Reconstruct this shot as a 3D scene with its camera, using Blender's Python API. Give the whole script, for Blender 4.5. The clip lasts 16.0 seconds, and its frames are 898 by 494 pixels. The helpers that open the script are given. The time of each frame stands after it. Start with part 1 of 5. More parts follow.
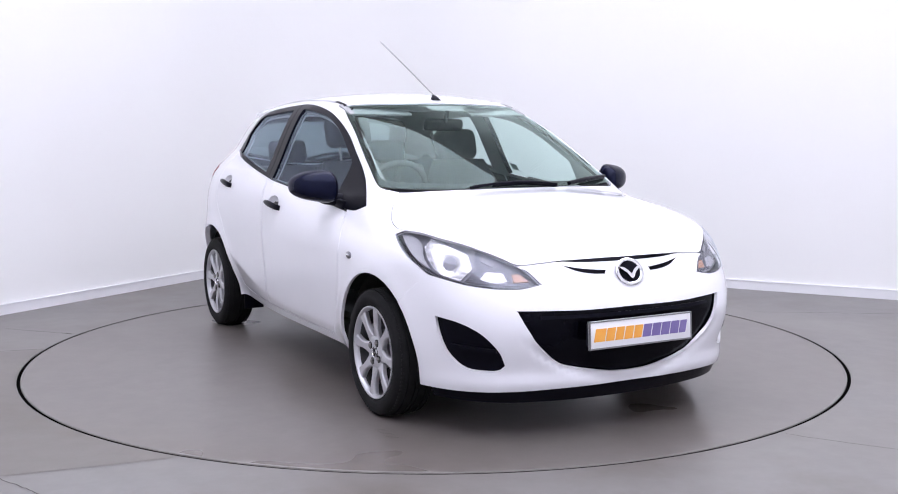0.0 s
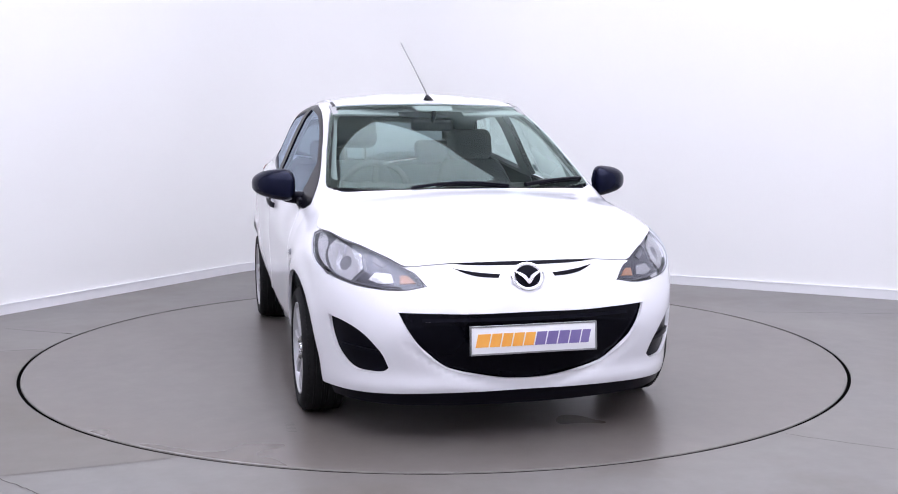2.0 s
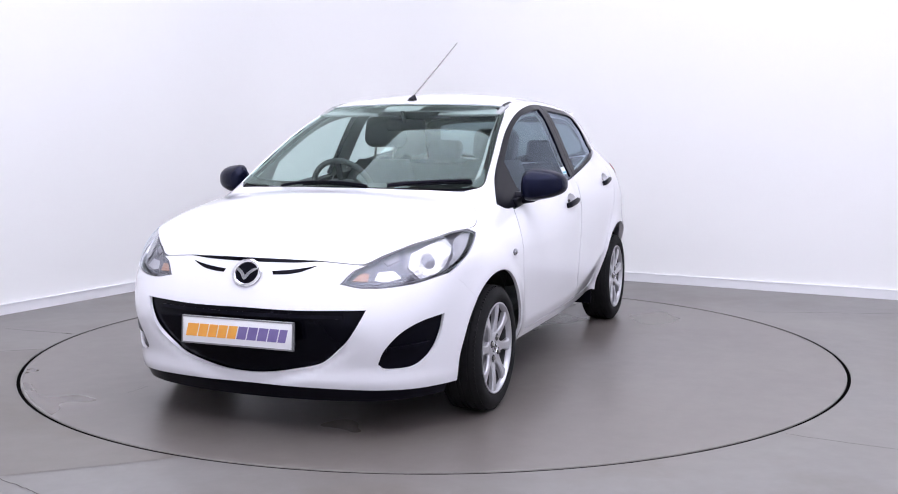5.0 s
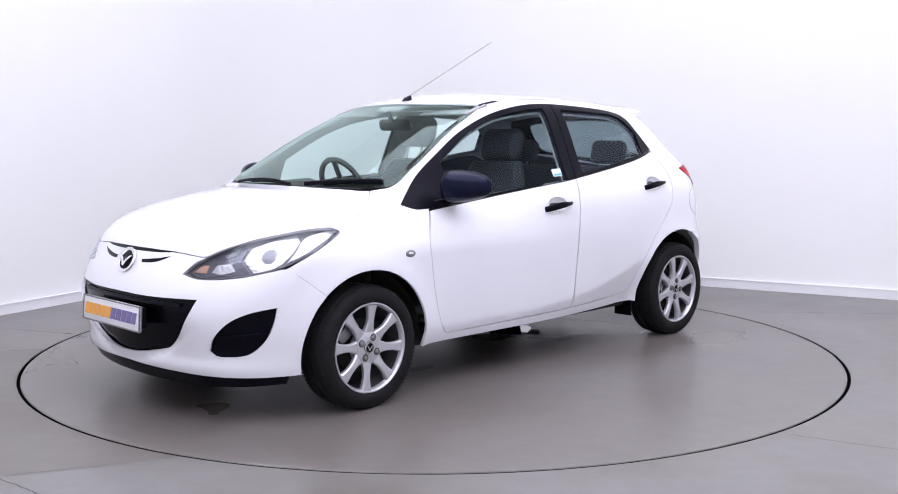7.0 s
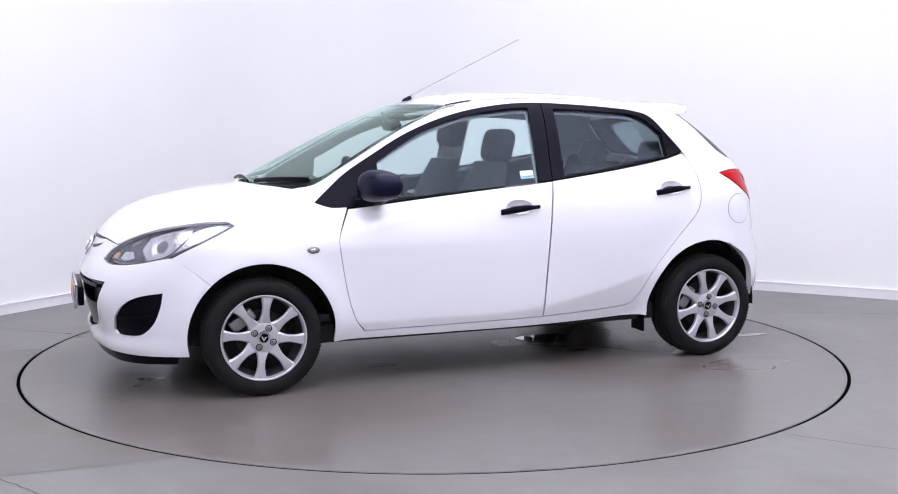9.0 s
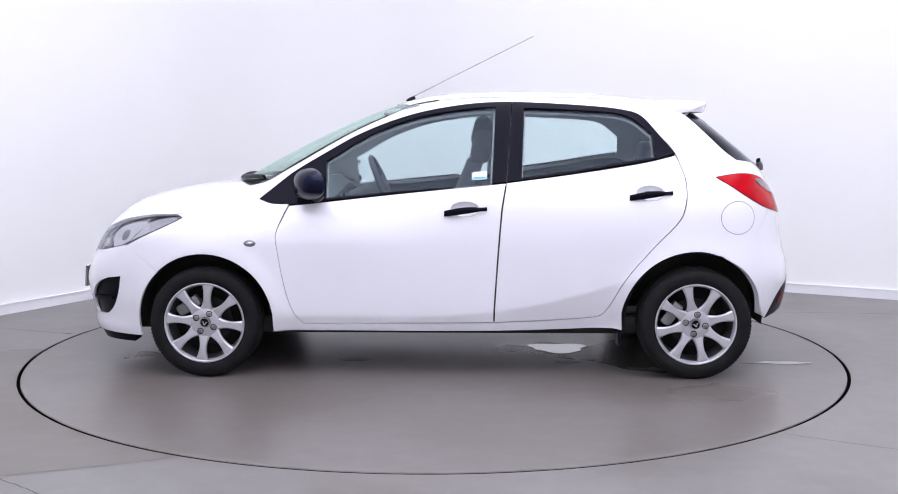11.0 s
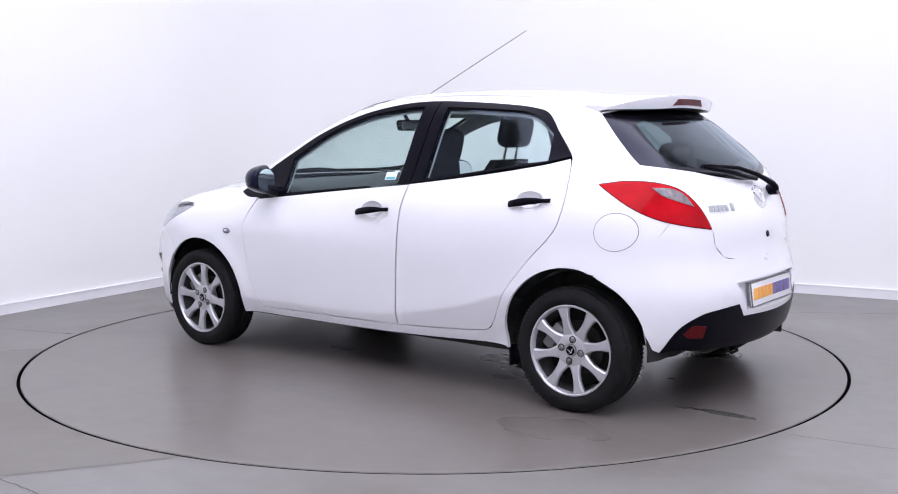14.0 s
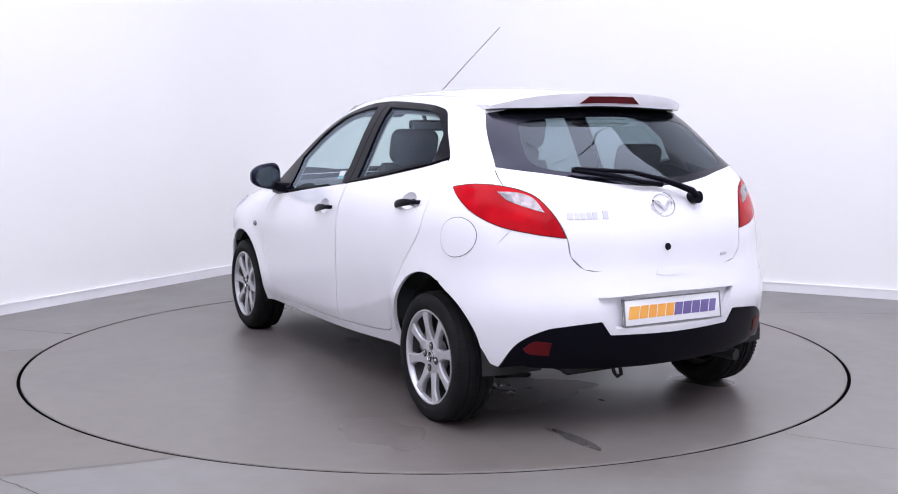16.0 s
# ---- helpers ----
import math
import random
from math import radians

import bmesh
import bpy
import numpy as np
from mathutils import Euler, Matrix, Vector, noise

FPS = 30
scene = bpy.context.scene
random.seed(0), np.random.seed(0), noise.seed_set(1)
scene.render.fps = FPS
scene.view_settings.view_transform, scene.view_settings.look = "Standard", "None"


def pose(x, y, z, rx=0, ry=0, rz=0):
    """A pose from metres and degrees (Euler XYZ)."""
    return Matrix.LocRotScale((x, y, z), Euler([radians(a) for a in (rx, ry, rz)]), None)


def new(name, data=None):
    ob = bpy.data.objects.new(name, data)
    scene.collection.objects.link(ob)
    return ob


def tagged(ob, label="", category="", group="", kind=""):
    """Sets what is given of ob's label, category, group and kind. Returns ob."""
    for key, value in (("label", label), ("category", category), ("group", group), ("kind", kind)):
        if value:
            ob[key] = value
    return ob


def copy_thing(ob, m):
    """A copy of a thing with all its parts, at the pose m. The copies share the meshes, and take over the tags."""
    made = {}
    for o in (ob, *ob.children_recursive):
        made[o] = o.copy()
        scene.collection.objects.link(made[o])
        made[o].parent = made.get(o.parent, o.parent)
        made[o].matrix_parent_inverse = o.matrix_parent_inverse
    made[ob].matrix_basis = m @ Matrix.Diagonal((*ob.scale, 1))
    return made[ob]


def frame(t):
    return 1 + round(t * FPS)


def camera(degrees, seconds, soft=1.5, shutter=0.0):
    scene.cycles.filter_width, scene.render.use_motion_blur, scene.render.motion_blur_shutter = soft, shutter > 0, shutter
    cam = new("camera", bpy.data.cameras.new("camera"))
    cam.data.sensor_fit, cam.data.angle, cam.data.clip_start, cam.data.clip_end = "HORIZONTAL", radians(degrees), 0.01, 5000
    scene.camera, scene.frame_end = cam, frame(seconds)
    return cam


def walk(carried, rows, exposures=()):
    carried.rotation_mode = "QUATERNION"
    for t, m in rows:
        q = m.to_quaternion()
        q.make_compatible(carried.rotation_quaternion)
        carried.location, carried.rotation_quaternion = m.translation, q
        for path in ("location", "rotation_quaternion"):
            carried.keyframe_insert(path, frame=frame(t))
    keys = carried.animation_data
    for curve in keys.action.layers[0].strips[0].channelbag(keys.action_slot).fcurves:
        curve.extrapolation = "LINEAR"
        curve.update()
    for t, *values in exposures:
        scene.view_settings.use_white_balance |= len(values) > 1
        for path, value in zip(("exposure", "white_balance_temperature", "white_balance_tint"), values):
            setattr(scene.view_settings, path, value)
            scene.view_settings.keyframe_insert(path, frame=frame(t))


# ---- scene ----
cam = camera(46.58, 16.0, soft=1.0)
CAM = pose(0, -5.97, 1.257, 90 - 6.40, 0.046, -0.749)
walk(cam, [(0, CAM), (16, CAM)])

TURN = [(0.0, -62.44), (0.25, -62.7), (0.5, -63.51), (1.0, -66.31), (1.5, -70.6), (2.0, -76.4), (2.5, -82.3), (3.0, -88.3), (3.5, -94.2), (4.0, -100.2), (4.5, -106.1),
        (7.0, -135.8), (7.5, -141.7), (8.0, -147.6), (8.5, -153.5), (9.0, -159.4), (11.5, -188.0), (12.0, -193.9), (12.5, -199.8),
        (13.0, -205.75), (13.5, -211.7), (14.0, -217.65), (14.5, -223.6), (15.0, -229.55), (15.5, -235.5), (16.0, -241.55)]
# ---- the car's skin: one smooth implicit form; x ahead, y to its left, z up, in metres ----
def spline(knots):
    """A natural cubic through (x, value) knots, level beyond its ends."""
    k = np.array(sorted(knots), float)
    x, v = k[:, 0], k[:, 1]
    n = len(x)
    h = np.diff(x)
    a, b = np.eye(n), np.zeros(n)
    for i in range(1, n - 1):
        a[i, i - 1:i + 2] = h[i - 1], 2 * (h[i - 1] + h[i]), h[i]
        b[i] = 6 * ((v[i + 1] - v[i]) / h[i] - (v[i] - v[i - 1]) / h[i - 1])
    m = np.linalg.solve(a, b)

    def f(q):
        q = np.clip(q, x[0], x[-1])
        i = np.clip(np.searchsorted(x, q) - 1, 0, n - 2)
        p, r, d = x[i + 1] - q, q - x[i], h[i]
        return (m[i] * p ** 3 + m[i + 1] * r ** 3) / (6 * d) + (v[i] / d - m[i] * d / 6) * p + (v[i + 1] / d - m[i + 1] * d / 6) * r
    return f


def ease(q):
    q = np.clip(q, 0, 1)
    return q * q * (3 - 2 * q)


def smax(a, b, k):
    h = np.clip(0.5 + 0.5 * (a - b) / k, 0, 1)
    return b + (a - b) * h + k * h * (1 - h)


top_line = spline([(2.3, 0.30), (2.05, 0.60), (1.96, 0.735), (1.85, 0.832), (1.7, 0.898), (1.5, 0.945), (1.3, 0.972), (1.19, 0.990), (1.10, 1.036),
                   (0.909, 1.139), (0.637, 1.272), (0.36, 1.385), (0.18, 1.438), (0.0, 1.463), (-0.25, 1.474), (-0.519, 1.473),
                   (-0.842, 1.456), (-1.15, 1.427), (-1.45, 1.385), (-1.9, 1.30)])
top_crown = spline([(2.2, 0.19), (1.6, 0.19), (1.25, 0.14), (0.9, 0.10), (0.4, 0.115), (0.0, 0.15), (-0.8, 0.155), (-1.4, 0.15), (-2, 0.16)])
top_sweep = spline([(2.2, 0.25), (1.9, 0.25), (1.5, 0.05), (1.25, 0.22), (1.0, 0.30), (0.5, 0.25), (0.1, 0.1), (-0.3, 0.0), (-2, 0.0)])
side_rise = spline([(0.1, 0.790), (0.22, 0.815), (0.32, 0.828), (0.45, 0.836), (0.6, 0.843), (0.7, 0.846), (0.8, 0.843), (0.88, 0.832), (0.95, 0.808),
                    (1.02, 0.772), (1.1, 0.733), (1.2, 0.688), (1.3, 0.638), (1.38, 0.590), (1.47, 0.53)])
side_plan = spline([(2.2, 0.66), (2.0, 0.82), (1.8, 0.90), (1.6, 0.947), (1.4, 0.978), (1.245, 0.992), (1.0, 0.999), (0.5, 1.0), (0.0, 1.0), (-0.5, 1.0),
                    (-1.0, 0.998), (-1.3, 0.998), (-1.5, 0.984), (-1.7, 0.935), (-1.9, 0.84)])
nose_line = spline([(0.1, 1.93), (0.2, 1.985), (0.235, 2.000), (0.28, 1.999), (0.33, 2.008), (0.4, 2.027), (0.5, 2.035), (0.58, 2.02), (0.68, 1.98), (0.75, 1.95), (0.85, 1.88), (1.0, 1.7)])
tail_line = spline([(0.1, 1.70), (0.2, 1.78), (0.3, 1.835), (0.42, 1.865), (0.55, 1.868), (0.62, 1.85), (0.7, 1.83), (0.8, 1.818), (0.9, 1.79),
                    (0.98, 1.752), (1.06, 1.70), (1.2, 1.542), (1.35, 1.355), (1.45, 1.23), (1.6, 1.05)])
shoulder_soft = spline([(2.2, 0.15), (1.6, 0.11), (1.2, 0.09), (0.8, 0.05), (0.2, 0.065), (-1.2, 0.09), (-2, 0.10)])
WHEEL_X, WHEEL_Z, ARCH = 1.245, 0.285, 0.35


def crease(x):
    return 0.318 + 0.19 * np.clip((0.15 - x) / 1.05, 0, 1) ** 2


def skin(p):
    """Below zero inside the body, about the distance in metres near the skin."""
    x, y, z = p[:, 0], np.abs(p[:, 1]), p[:, 2]
    w = side_rise(z) * side_plan(x)
    w = w - 0.075 * np.clip((-0.85 - x) / 0.6, 0, 1.2) * np.clip((z - 1.02) / 0.12, 0, 1)
    w = w - 0.27 * np.minimum(0.005 * np.logaddexp(0, (crease(x) - z) / 0.005), 0.2) * np.clip((1.0 - np.abs(x)) / 0.15, 0, 1)
    w = w - 0.088 * np.clip((x + 0.15) / 1.0, 0, 1.15) * ease((z - 0.68) / 0.32)
    r = np.minimum(np.hypot(x - WHEEL_X, z - WHEEL_Z), np.hypot(x + WHEEL_X, z - WHEEL_Z))
    w = w + 0.016 * np.exp(-((r - 0.35) / 0.07) ** 2) * np.clip((z - 0.1) / 0.3, 0, 1)
    fs = (y - w) / 1.03
    ft = (z - (top_line(x + top_sweep(x) * y * y) - top_crown(x) * y * y)) / 1.08
    ff = (x - (nose_line(z) - 0.30 * y * y - 1.1 * np.clip(y - 0.45, 0, 1) ** 2)) / 1.1
    fr = (-x - (tail_line(z) - 0.34 * y * y - 0.9 * np.clip(y - 0.5, 0, 1) ** 2)) / np.where(z > 1, 1.35, 1.1)
    ff = ff + 0.009 * np.exp(-((z - 0.232 - 0.75 * y * y) / 0.022) ** 2) * np.clip((0.52 - y) / 0.1, 0, 1)
    f = smax(fs, ft, shoulder_soft(x))
    f = smax(f, ff, 0.10 + 0.035 * np.clip((0.75 - z) / 0.3, 0, 1))
    return smax(f, fr, 0.10)


def meet(o, d, depth=0.0, far=3.0):
    """Where the rays o + s d first come within the skin (or lie depth metres inside it)."""
    s, found = np.zeros(len(o)), np.zeros(len(o), bool)
    lo, hi = np.zeros(len(o)), np.full(len(o), far)
    for q in np.linspace(0, far, 121)[1:]:
        inside = skin(o + d * q) + depth < 0
        fresh = inside & ~found
        hi[fresh], lo[fresh] = q, q - far / 120
        found |= inside
    for _ in range(18):
        s = (lo + hi) / 2
        inside = skin(o + d * s[:, None]) + depth < 0
        hi, lo = np.where(inside, s, hi), np.where(inside, lo, s)
    return o + d * ((lo + hi) / 2)[:, None], found


def slope(p):
    """The skin's outward normals."""
    g = np.stack([skin(p + e) - skin(p - e) for e in np.eye(3) * 0.004], 1)
    return g / np.maximum(np.linalg.norm(g, axis=1), 1e-9)[:, None]


def rays(view, a, b):
    """Rays inward through the places (a, b) of a view: side (x, z), top (x, y), hoop (x, angle round the cabin), nose and tail (angle, z)."""
    zero, one = np.zeros(len(a)), np.ones(len(a))
    if view == "side":
        return np.stack([a, one * 1.6, b], 1), np.stack([zero, -one, zero], 1)
    if view == "top":
        return np.stack([a, b, one * 2.2], 1), np.stack([zero, zero, -one], 1)
    c, s = np.cos(np.radians(b if view == "hoop" else a)), np.sin(np.radians(b if view == "hoop" else a))
    if view == "hoop":
        return np.stack([a, 1.6 * c, 0.7 + 1.6 * s], 1), np.stack([zero, -c, -s], 1)
    k = 1 if view == "nose" else -1
    return np.stack([k * (0.9 + 1.6 * c), 1.6 * s, b], 1), np.stack([-k * c, -s, zero], 1)


def place(view, p):
    """The place (a, b) in a view of points of the skin."""
    x, y, z = p[:, 0], p[:, 1], p[:, 2]
    if view == "side":
        return np.stack([x, z], 1)
    if view == "top":
        return np.stack([x, y], 1)
    if view == "hoop":
        return np.stack([x, np.degrees(np.arctan2(z - 0.7, y))], 1)
    k = 1 if view == "nose" else -1
    return np.stack([np.degrees(np.arctan2(y, k * x - 0.9)), z], 1)

# ---- world, lights ----
world = bpy.data.worlds.new("world")
scene.world = world
world.use_nodes = True
sky = world.node_tree.nodes.new("ShaderNodeTexSky")
sky.sky_type, sky.sun_disc, sky.sun_elevation = "NISHITA", False, radians(40)
world.node_tree.links.new(sky.outputs[0], world.node_tree.nodes["Background"].inputs[0])
world.node_tree.nodes["Background"].inputs[1].default_value = 0.05

CORNER, ROOM_TURN = (-1.187, 4.269), -29.6      # the room's far corner and the heading of its right-hand wall
CEILING, LONG, BASE_H = 4.8, 10.5, 0.066
LAMPS = [(5.2 + 2.004 * i, 5.2 + 2.004 * j) for i in (-1.5, -0.5, 0.5, 1.5) for j in (-1.5, -0.5, 0.5, 1.5)]


def room(u, v, z=0.0):
    """A place u metres along the right-hand wall and v metres along the left-hand wall, from the far corner."""
    c, s = math.cos(radians(ROOM_TURN)), math.sin(radians(ROOM_TURN))
    return (CORNER[0] + u * c + v * s, CORNER[1] + u * s - v * c, z)


LAMP_SIDE, LAMP_POWER, LAMP_COLOUR = 2.0, 3.55, (0.970, 0.965, 1.135)
scene.view_settings.exposure = 0.0


# ---- materials ----
def mat(name, base, rough=0.5, metal=0.0, coat=0.0, vary=0.0, size=8.0, bump=0.0, grain=60.0, emit=0.0, rough_vary=0.0, tint=None, spec=0.5, sheen=None):
    m = bpy.data.materials.new(name)
    m.use_nodes = True
    t = m.node_tree
    b = t.nodes["Principled BSDF"]
    b.inputs["Base Color"].default_value = (*base, 1)
    b.inputs["Roughness"].default_value, b.inputs["Metallic"].default_value = rough, metal
    b.inputs["Coat Weight"].default_value, b.inputs["Coat Roughness"].default_value = coat, 0.04
    b.inputs["Specular IOR Level"].default_value = spec
    if sheen:
        b.inputs["Specular Tint"].default_value = (*sheen, 1)
    if emit:
        b.inputs["Emission Color"].default_value, b.inputs["Emission Strength"].default_value = (*base, 1), emit
    where = t.nodes.new("ShaderNodeTexCoord")
    if vary or rough_vary:
        n = t.nodes.new("ShaderNodeTexNoise")
        n.inputs["Scale"].default_value, n.inputs["Detail"].default_value = size, 6
        t.links.new(where.outputs["Object"], n.inputs["Vector"])
        if vary:
            r = t.nodes.new("ShaderNodeValToRGB")
            other = tint or tuple(c * (1 - vary) for c in base)
            r.color_ramp.elements[0].position, r.color_ramp.elements[1].position = 0.32, 0.68
            r.color_ramp.elements[0].color, r.color_ramp.elements[1].color = (*other, 1), (*base, 1)
            t.links.new(n.outputs["Fac"], r.inputs["Fac"])
            t.links.new(r.outputs[0], b.inputs["Base Color"])
        if rough_vary:
            q = t.nodes.new("ShaderNodeMapRange")
            q.inputs["To Min"].default_value, q.inputs["To Max"].default_value = rough - rough_vary, rough + rough_vary
            t.links.new(n.outputs["Fac"], q.inputs["Value"])
            t.links.new(q.outputs[0], b.inputs["Roughness"])
    if bump:
        g = t.nodes.new("ShaderNodeTexNoise")
        g.inputs["Scale"].default_value, g.inputs["Detail"].default_value = grain, 4
        t.links.new(where.outputs["Object"], g.inputs["Vector"])
        k = t.nodes.new("ShaderNodeBump")
        k.inputs["Strength"].default_value, k.inputs["Distance"].default_value = bump, 0.004
        t.links.new(g.outputs["Fac"], k.inputs["Height"])
        t.links.new(k.outputs[0], b.inputs["Normal"])
    return m


def glass(name, through_colour, gloss=(0.9, 0.95, 1.0), ior=1.5):
    """A thin pane: light goes straight through it, tinted, and its face mirrors by Fresnel."""
    m = bpy.data.materials.new(name)
    m.use_nodes = True
    t = m.node_tree
    t.nodes.clear()
    out, mix = t.nodes.new("ShaderNodeOutputMaterial"), t.nodes.new("ShaderNodeMixShader")
    clear, shine, f = t.nodes.new("ShaderNodeBsdfTransparent"), t.nodes.new("ShaderNodeBsdfGlossy"), t.nodes.new("ShaderNodeLayerWeight")
    clear.inputs[0].default_value, shine.inputs[0].default_value = (*through_colour, 1), (*gloss, 1)
    shine.inputs["Roughness"].default_value, f.inputs[0].default_value = 0.01, 0.5
    power, scaled = t.nodes.new("ShaderNodeMath"), t.nodes.new("ShaderNodeMapRange")
    power.operation, power.inputs[1].default_value = "POWER", 5.0
    scaled.inputs["To Min"].default_value = ((ior - 1) / (ior + 1)) ** 2 * 1.25
    t.links.new(f.outputs["Facing"], power.inputs[0])
    t.links.new(power.outputs[0], scaled.inputs["Value"])
    t.links.new(scaled.outputs[0], mix.inputs[0])
    t.links.new(clear.outputs[0], mix.inputs[1])
    t.links.new(shine.outputs[0], mix.inputs[2])
    t.links.new(mix.outputs[0], out.inputs[0])
    return m


PAINT = mat("white_paint", (0.785, 0.785, 0.825), 0.30, coat=1.0, vary=0.025, size=2.5)
BLACK = mat("black_plastic", (0.004, 0.004, 0.007), 0.30, vary=0.25, size=40, bump=0.05, grain=500, spec=0.09, sheen=(0.80, 0.78, 1.0))
MIRROR_CASE = mat("mirror_case", (0.005, 0.006, 0.018), 0.24, vary=0.2, size=20, bump=0.02, grain=400, spec=0.2, sheen=(0.62, 0.68, 1.0))
GLOSS_BLACK = mat("gloss_black", (0.002, 0.002, 0.004), 0.18, vary=0.2, size=6, spec=0.10, sheen=(0.8, 0.8, 1.0))
DARK = mat("dark_void", (0.004, 0.004, 0.004), 0.9, vary=0.4, size=12)
RUBBER = mat("tyre_rubber", (0.010, 0.010, 0.011), 0.8, vary=0.35, size=14, bump=0.25, grain=160, spec=0.2)
ALLOY = mat("silver_alloy", (0.53, 0.53, 0.56), 0.34, metal=0.55, coat=0.35, vary=0.06, size=25)
ALLOY_DULL = mat("dull_alloy", (0.30, 0.30, 0.31), 0.5, metal=0.8, vary=0.3, size=18)
# alloy darkened in its colour for the shade inside the wheel
WELL = mat("shaded_alloy", (0.085, 0.085, 0.09), 0.5, metal=0.4, vary=0.4, size=18)
STEEL = mat("brushed_steel", (0.33, 0.32, 0.31), 0.38, metal=1.0, vary=0.3, size=30)
CHROME = mat("chrome", (0.82, 0.82, 0.84), 0.12, metal=1.0, vary=0.05, size=20)
REFLECTOR = mat("lamp_reflector", (0.62, 0.62, 0.65), 0.24, metal=0.85, vary=0.12, size=30, bump=0.5, grain=55)
BEZEL = mat("lamp_bezel", (0.23, 0.23, 0.26), 0.30, metal=0.4, vary=0.2, size=20)
SEAM = mat("seam_grey", (0.50, 0.50, 0.53), 0.5, vary=0.1, size=20)
AMBER = mat("amber_lens", (0.50, 0.27, 0.18), 0.25, coat=0.5, vary=0.15, size=60)
RED = mat("red_lens", (0.54, 0.004, 0.012), 0.12, coat=0.0, vary=0.38, size=9, spec=0.10)
RED_DARK = mat("dark_red_lens", (0.09, 0.002, 0.005), 0.35, vary=0.2, size=30, spec=0.2)
CLEAR_LAMP = mat("clear_lamp_glass", (0.36, 0.31, 0.33), 0.2, metal=0.6, coat=0.4, vary=0.45, size=45, bump=0.4, grain=90)
CLOTH = mat("dark_cloth", (0.024, 0.025, 0.031), 0.9, vary=0.3, size=18, bump=0.4, grain=400)
DASH = mat("dash_plastic", (0.040, 0.042, 0.045), 0.6, vary=0.2, size=20, bump=0.2, grain=300)
TRIM_GREY = mat("grey_trim", (0.34, 0.345, 0.35), 0.75, vary=0.08, size=12, bump=0.1, grain=200)
UNDER = mat("underbody", (0.018, 0.017, 0.016), 0.8, vary=0.5, size=9, bump=0.3, grain=80)
PLATE = mat("plate_white", (0.80, 0.80, 0.82), 0.3, coat=0.4, vary=0.04, size=12)
ORANGE = mat("orange_print", (0.80, 0.30, 0.03), 0.45, vary=0.3, size=7, tint=(0.85, 0.42, 0.08))
PURPLE = mat("purple_print", (0.12, 0.09, 0.26), 0.45, vary=0.3, size=7, tint=(0.20, 0.16, 0.36))
STICKER = mat("sticker_paper", (0.70, 0.76, 0.78), 0.6, vary=0.1, size=60)
STICKER_INK = mat("sticker_ink", (0.12, 0.42, 0.48), 0.6, vary=0.1, size=60)
WINDSCREEN = glass("windscreen_glass", (0.82, 0.93, 0.89), (0.80, 1.0, 0.92), 1.5)
SIDE_GLASS = glass("side_glass", (0.82, 0.92, 0.91), (0.72, 0.84, 1.0), 1.36)
REAR_GLASS = glass("rear_glass", (0.21, 0.26, 0.28), (0.80, 0.90, 1.0), 1.55)
LAMP_GLASS = glass("lamp_cover", (0.93, 0.93, 0.95))
MIRROR = mat("mirror_glass", (0.85, 0.9, 0.92), 0.02, metal=1.0, vary=0.02, size=4)


